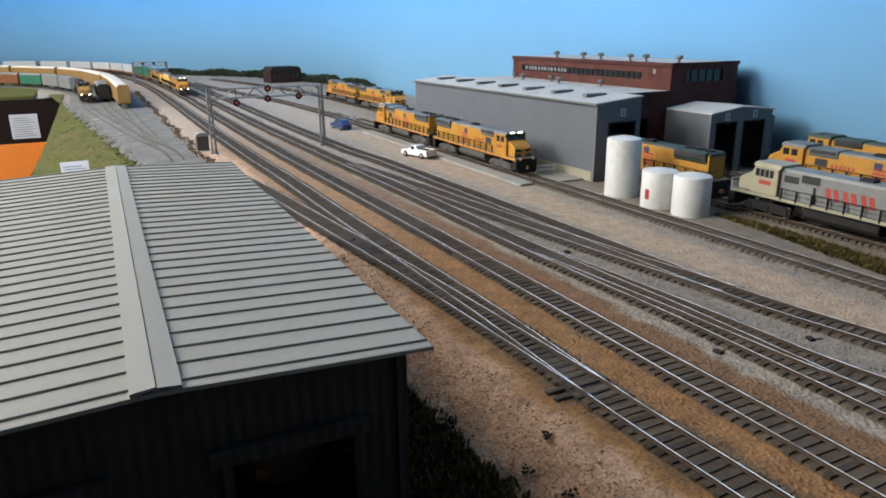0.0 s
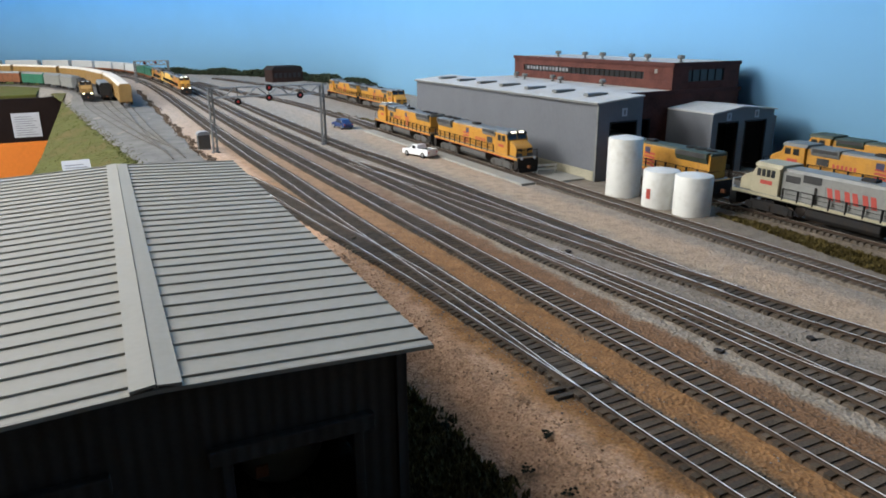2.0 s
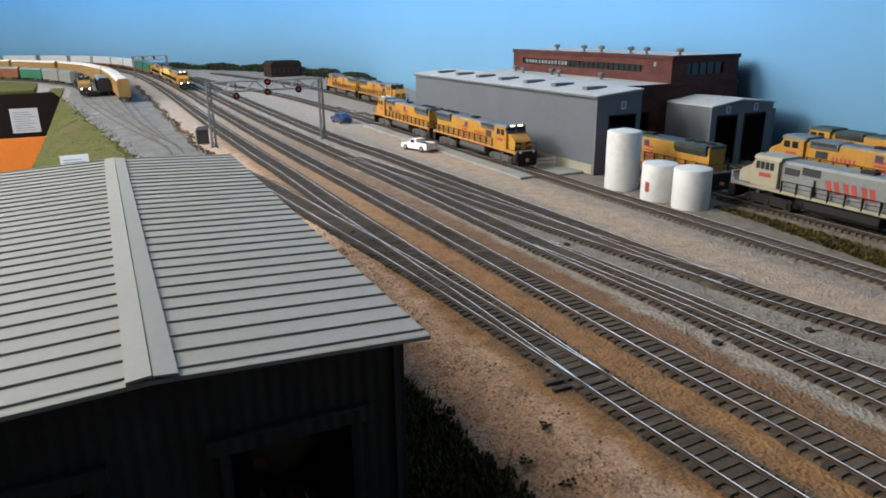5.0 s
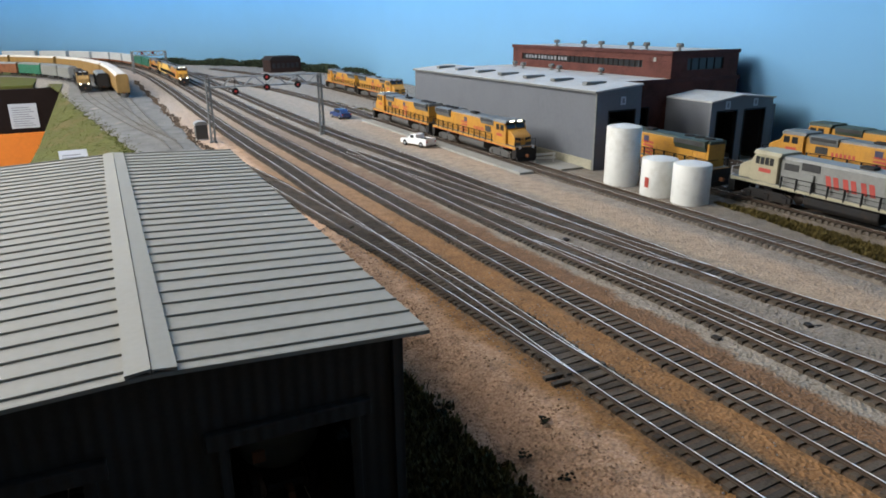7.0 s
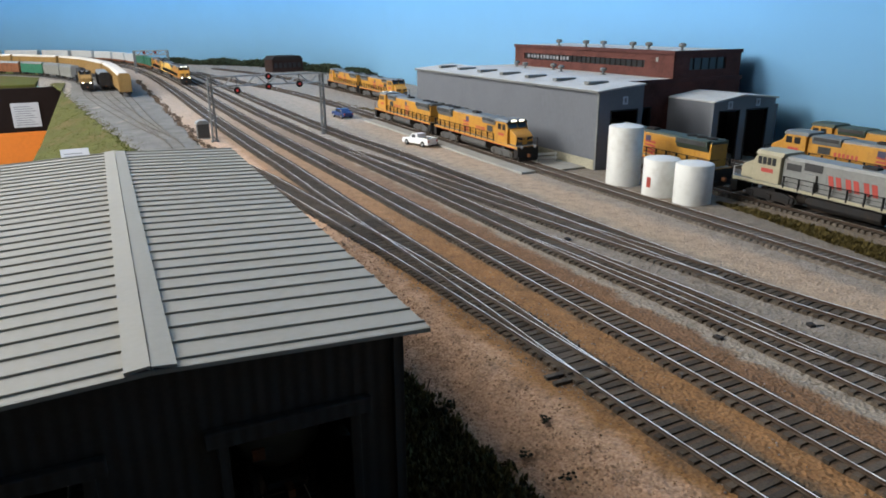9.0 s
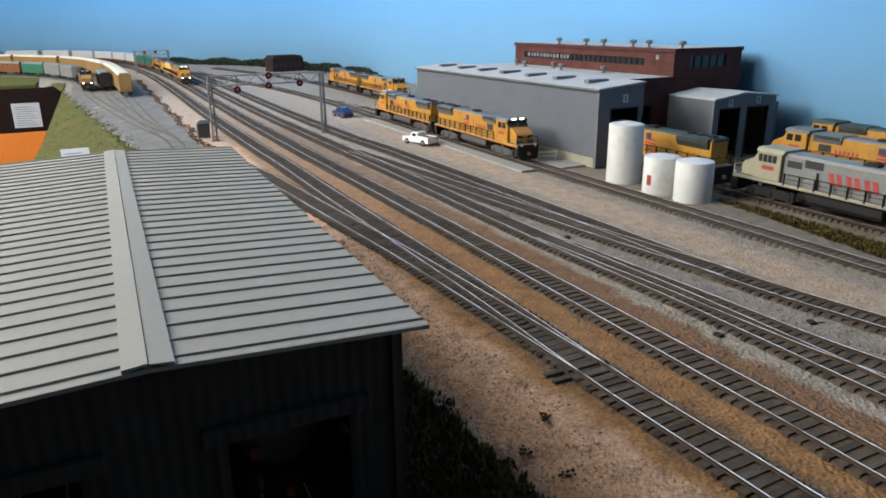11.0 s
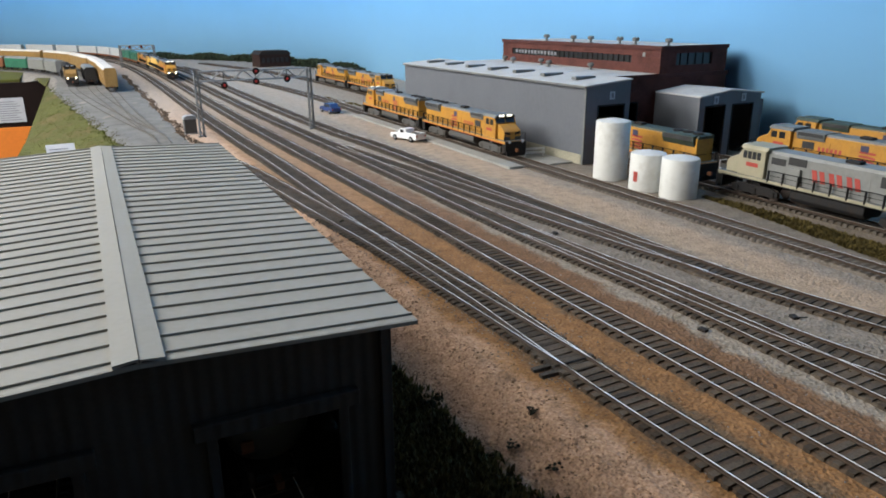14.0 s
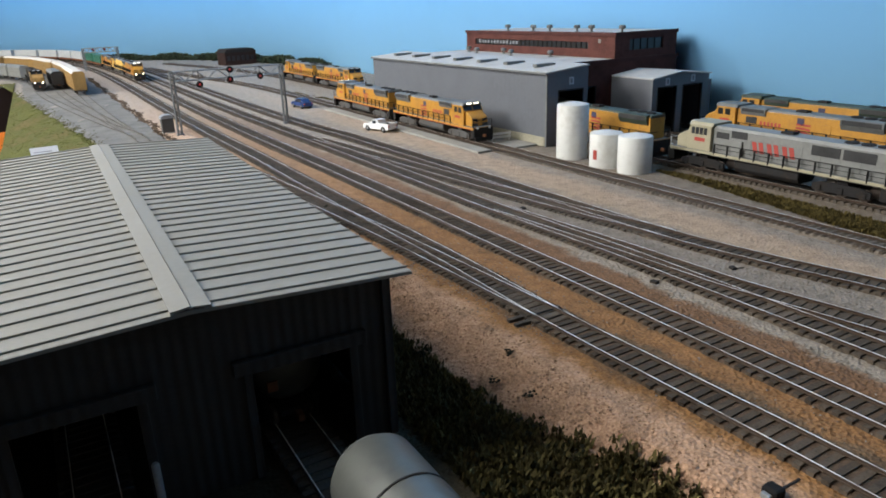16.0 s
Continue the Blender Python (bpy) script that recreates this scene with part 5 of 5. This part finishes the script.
def relay_cabinet(x, y):
    t = thing("relay_cabinet", "grey lineside relay cabinet with a pale rounded roof", "cabinet", x, y, 0)
    boxed("body", (-0.95, 0.95, -0.8, 0.8, 0.1, 2.35), M["truck_gray"], t, bevel=0.05)
    bm = bmesh.new()
    prism(bm, [(-1.08, 2.36), (1.08, 2.36), (0.95, 2.7), (0.5, 2.95), (-0.5, 2.95), (-0.95, 2.7)], -0.9, 0.9, 1)
    part("roof", bm, M["galvanised"], t)
    boxed("door", (-0.75, 0.75, -0.84, -0.804, 0.3, 2.2), M["truck_gray"], t, bevel=0.01)
    boxed("plinth", (-1.0, 1.0, -0.85, 0.85, -0.1, 0.098), M["concrete"], t)


relay_cabinet(16.2, 121)


def vehicle(name, label, x, y, rz, m, pickup):
    t = thing(name, label, "car", x, y, 0.0, rz)
    bm = bmesh.new()
    prism(bm, [(-2.9, 0.35), (2.9, 0.35), (2.95, 0.75), (2.8, 1.05), (1.3, 1.15), (-2.85, 1.2), (-2.95, 0.8)], -1.05, 1.05, 0, bevel=0.06)
    part("body", bm, m, t)
    bm = bmesh.new()
    back = -0.6 if pickup else -2.1
    prism(bm, [(back, 1.16), (1.4, 1.16), (0.75, 1.82), (back + (0.15 if pickup else 0.75), 1.85)], -0.92, 0.92, 0, bevel=0.06)
    part("cab", bm, m, t)
    bm = bmesh.new()
    for s in (-1, 1):
        box(bm, min(s * 0.921, s * 0.94), max(s * 0.921, s * 0.94), back + 0.55, 0.75, 1.25, 1.7)
    part("side_glass", bm, M["window"], t)
    bm = bmesh.new()
    prism(bm, [(1.3, 1.28), (0.85, 1.74), (0.89, 1.76), (1.36, 1.3)], -0.8, 0.8)
    part("windshield", bm, M["window"], t)
    if pickup:
        boxed("cargo_bed", (-0.85, 0.85, -2.75, -0.75, 1.16, 1.23), M["black"], t, "dark open cargo bed")
        for s in (-1, 1):
            boxed("bed_rail", (min(s * 0.86, s * 1.04), max(s * 0.86, s * 1.04), -2.85, -0.65, 1.16, 1.36), m, t)
        boxed("tailgate", (-0.85, 0.85, -2.9, -2.78, 0.9, 1.36), m, t)
    for s in (-1, 1):
        for yy in (-1.75, 1.85):
            bm = bmesh.new()
            turned(bm, [(0.2, s * 0.86), (0.44, s * 0.86), (0.46, s * 0.9), (0.46, s * 1.06), (0.42, s * 1.1), (0.2, s * 1.08)], "x", 16, (0, yy, 0.42))
            w = part("wheel", bm, M["tyre"], t, smooth=True)
            bm = bmesh.new()
            turned(bm, [(0.22, s * 1.085), (0.24, s * 1.1), (0.05, s * 1.12)], "x", 10, (0, yy, 0.42))
            part("rim", bm, M["galvanised"], w)
        boxed("headlight", (min(s * 0.6, s * 0.95), max(s * 0.6, s * 0.95), 2.86, 2.96, 0.75, 0.95), M["paper"], t)
        boxed("tail_light", (min(s * 0.75, s * 0.98), max(s * 0.75, s * 0.98), -2.97, -2.9, 0.8, 1.05), M["red"], t)


vehicle("pickup_truck", "white pickup truck with a dark open bed", 44.8, 97.6, 18, M["car_white"], True)
vehicle("sedan_car", "dark blue sedan parked on the gravel", 44.9, 135.0, 6, M["car_blue"], False)

t = thing("barrier", "small white slatted barrier on the concrete apron", "barrier", 53.6, 76.2, 0.2, -12)
for z in (0.45, 0.95):
    boxed("slat", (-1.5, 1.5, -0.06, 0.06, z, z + 0.3), M["white"], t)
for s in (-1, 1):
    boxed("leg", (s * 1.3 - 0.08, s * 1.3 + 0.08, 0.062, 0.2, -0.02, 1.25), M["white"], t)

machine = thing("switch_machine", "small black and silver switch machine beside the track", "switch machine", 19.2, 8.1, 0, group="switch machines")
boxed("box", (-0.3, 0.34, -0.36, 0.36, -0.1, 0.45), M["black"], machine, bevel=0.12)
boxed("lid", (-0.52, -0.31, -0.2, 0.2, -0.05, 0.3), M["galvanised"], machine, bevel=0.04)
boxed("throw_rod", (0.342, 1.7, -0.05, 0.05, 0.06, 0.13), M["loco_dark"], machine, "dark steel throw rod")
for x, y, rz in ((31.75, 26.3, 4), (35.6, 46.6, 176), (42.6, 23.4, 160), (38.2, 25.0, -20)):
    stand = thing("switch_machine", "low dull black switch machine beside a yard turnout", "switch machine", x, y, 0, rz, group="switch machines")
    boxed("box", (-0.2, 0.2, -0.28, 0.28, -0.1, 0.26), M["loco_dark"], stand, bevel=0.05)
    boxed("throw_rod", (0.202, 0.9, -0.04, 0.04, 0.06, 0.12), M["loco_dark"], stand, "dark steel throw rod")
for x in (-1.45, -6.6):
    t = thing("bollard", "thin pale steel bollard in the shed doorway", "bollard", x, 20.6, -1.1, group="bollards")
    bm = bmesh.new()
    turned(bm, [(0.16, 0), (0.16, 3.1), (0.1, 3.2), (0.02, 3.22)], seg=12)
    part("post", bm, M["galvanised"], t, smooth=True)

# paper cards
t = thing("paper_card", "white printed card standing in the grass behind the shed", "card", -2.5, 105, -0.6, 4)
t.matrix_basis = pose(-2.5 * U, 105 * U, -0.6 * U, -48, 0, 4)
boxed("card", (-1.75, 1.75, -0.04, 0.04, 0.6, 3.6), M["paper"], t)
for k in range(4):
    boxed("text_bar", (-1.4, 1.3 - 0.4 * (k % 2), -0.06, -0.041, 1.3 + 0.45 * k, 1.45 + 0.45 * k), M["ink"], t)
for s in (-1, 1):
    boxed("stake", (s * 1.2 - 0.08, s * 1.2 + 0.08, 0.042, 0.16, -0.4, 3.0), M["loco_dark"], t)
t = thing("notice", "white printed notice pinned to the brown fascia", "notice", -18.8, 259.4, -9.3)
boxed("sheet", (-3.9, 3.9, -0.15, -0.02, -3.8, 3.8), M["paper"], t)
for k in range(9):
    boxed("text_bar", (-3.1, 2.9 - 0.7 * (k % 3), -0.18, -0.151, -3.1 + 0.7 * k, -2.9 + 0.7 * k), M["ink"], t)

# far factory and hedges under the sky
t = thing("far_factory", "dark brown far industrial building with a low monitor roof", "building", 69.5, 279, 0, 8)
boxed("hall", (-6.2, 6.2, -4, 4, -0.2, 4.6), M["factory"], t, bevel=0.05)
bm = bmesh.new()
prism(bm, [(-6.4, 4.6), (6.4, 4.6), (5.2, 5.9), (-5.2, 5.9)], -4.2, 4.2, 1)
part("roof", bm, M["loco_dark"], t)
for k in range(6):
    boxed("window", (-5.4 + k * 1.9, -4.2 + k * 1.9, -4.06, -4.004, 1.6, 3.4), M["window"], t)


# ---- plants and stones ----
def scatter(n, x0, x1, y0, y1, lift=0.0):
    xs, ys = RNG.uniform(x0, x1, n), RNG.uniform(y0, y1, n)
    return np.array([(x, y, height(x, y) + lift) for x, y in zip(xs, ys)])


TRACKS_NEAR = [smooth_line(p, 1.0) for p in (MAIN, SECOND, SIDING, TRACK_C, TRACK_D, TRACK_E, TRACK_G, TRACK_F)]


def clear_of_rails(p, keep):
    """Drops places that lie within keep of a track's middle."""
    ok = np.ones(len(p), bool)
    for line in TRACKS_NEAR:
        for chunk in range(0, len(p), 2000):
            d = np.linalg.norm(p[chunk:chunk + 2000, None, :2] - line[None, :, :2], axis=2).min(1)
            ok[chunk:chunk + 2000] &= d > keep
    return p[ok]


p = clear_of_rails(scatter(26000, 14.6, 31, 6, 56, 0.04), 1.5)
sandy = p[:, 0] + RNG.normal(0, 0.5, len(p)) < 19.2
for keep, m, label in ((sandy, "sand_stone", "loose tan grains on the trackside"), (~sandy, "brown_stone", "loose rust-brown grains between the main tracks")):
    stones("sand_grains", p[keep], RNG.uniform(0.03, 0.07, int(keep.sum())) * RNG.choice([1, 1, 1, 1.7], int(keep.sum())), M[m], label, "gravel", RNG)
p = clear_of_rails(scatter(9000, 30.5, 42.5, 12, 60, 0.02), 1.5)
stones("ballast_stones", p, RNG.uniform(0.04, 0.12, len(p)), M["gray_stone"], "loose grey ballast stones between the yard tracks", "gravel", RNG)
tight = []
for line in TRACKS_NEAR:
    length, side = along(line)
    pick = RNG.integers(0, len(line), 3200)
    off = RNG.uniform(-2.4, 2.4, 3200)
    q = line[pick] + side[pick] * off[:, None] + RNG.normal(0, 0.4, (3200, 2))
    q = q[(q[:, 1] > 8) & (q[:, 1] < 62)]
    tight.append(np.c_[q, np.full(len(q), 0.14)])
tight = np.concatenate(tight)
stones("ballast_stones", tight, RNG.uniform(0.03, 0.09, len(tight)), M["gray_stone"], "dark ballast stones between the ties", "gravel", RNG)

p = scatter(14000, 10.4, 17.6, 2, 66)
edge = np.interp(p[:, 1], [2, 11, 14, 17, 22, 26, 31, 36, 66], [17.6, 17.0, 16.8, 15.4, 14.6, 14.3, 14.2, 13.8, 12.0]) + RNG.normal(0, 0.35, len(p))
p = p[p[:, 0] < edge]
tufts("grass_tufts", p, RNG.uniform(0.15, 0.5, len(p)), M["grass_dark"], "dark green and brown weeds beside the shed", "weeds", RNG, 7, 0.12)
p = scatter(9000, 52.5, 58.4, 8, 50)
mid = np.interp(p[:, 1], [8, 27, 33, 40, 46, 50], [54.2, 55.3, 56.0, 56.8, 57.2, 57.2])
p = p[np.abs(p[:, 0] - mid) < np.interp(p[:, 1], [8, 27, 40, 48, 50], [1.9, 1.8, 1.1, 0.5, 0.2])]
tufts("weeds", p, RNG.uniform(0.15, 0.4, len(p)), M["olive"], "olive brown weeds between the shop tracks", "weeds", RNG, 6, 0.12)
tv, tf = [], []
for y in np.arange(80, 262, 2.0):
    lim = -3.5 + (197 - y) * 0.113 + 0.9 * noise.noise((y * 0.2, 0, 0)) + 0.8 * noise.noise((y * 0.7, 3, 0))
    for k in range(9):
        x = edge_x(y) + (lim - edge_x(y)) * k / 8
        tv.append((x, y, height(x, y) + (0.16 + 0.12 * noise.noise((x * 0.5, y * 0.5, 1)) if k < 8 else -0.1)))
rows = len(tv) // 9
tf = [(r * 9 + k, r * 9 + k + 1, r * 9 + k + 10, r * 9 + k + 9) for r in range(rows - 1) for k in range(8)]
pieces("turf", tv, tf, M["turf"], "yellow-green turf on the embankment above the aisle", "grass", "structure").data.shade_smooth()
p = scatter(26000, -14, 9, 82, 262)
lim = -3.5 + (197 - p[:, 1]) * 0.113 + RNG.normal(0, 0.9, len(p))
p = p[(p[:, 0] < lim) & (p[:, 0] > np.array([edge_x(y) for y in p[:, 1]]))]
tufts("grass_tufts", p, RNG.uniform(0.08, 0.26, len(p)), M["grass"], "yellow-green grass on the embankment", "grass", RNG, 5, 0.1)
p = np.c_[RNG.uniform(14, 16.6, 9), RNG.uniform(11, 30, 9)]
p = np.array([(x, y, height(x, y) + 0.1) for x, y in p] + [(17.55, 23.6, 0.1), (15.9, 22.6, -0.7), (20.2, 58.5, 0.2)])
for q in p:
    n = 14
    around = q + RNG.normal(0, 0.14, (n, 3)) * (1, 1, 0.6)
    ob = stones("bush", around, RNG.uniform(0.07, 0.16, n), M["dark_bush"], "small dark brown scrub clump on the sand", "bush", RNG)
    tagged(ob, group="scrub clumps", kind="thing")
hx = RNG.uniform(0, 1, 9000)
hline = smooth_line([(30, 366), (52, 345), (72, 312), (84, 262), (86.5, 230)], 1)
hi = (hx * (len(hline) - 1)).astype(int)
p = np.c_[hline[hi] + RNG.normal(0, 2.0, (9000, 2)), RNG.uniform(-0.1, 1.0, 9000) * (1.3 + 1.5 * np.abs(np.sin(hx * 19)) ** 2)]
stones("hedge", p, RNG.uniform(0.3, 0.75, 9000), M["hedge"], "dark green far hedge and brush under the sky", "hedge", RNG, 0.8)
p = scatter(3000, 36, 62, 118, 200, 0.0)
mid = np.interp(p[:, 1], [118, 140, 160, 180, 200], [56.5, 54.5, 52, 50.5, 49])
p = p[np.abs(p[:, 0] - mid) < 1.0]
tufts("weeds", p, RNG.uniform(0.12, 0.3, len(p)), M["olive"], "dark weeds along the back yard tracks", "weeds", RNG, 5, 0.2)
hy = RNG.uniform(106, 262, 1400)
p = np.c_[15.0 + RNG.normal(0, 0.35, 1400) + 0.4 * np.sin(hy * 0.3), hy, np.full(1400, 0.08)]
stones("ballast_stones", p, RNG.uniform(0.1, 0.3, 1400), M["edge_stone"], "ragged brown stones along the edge of the yard gravel", "gravel", RNG)
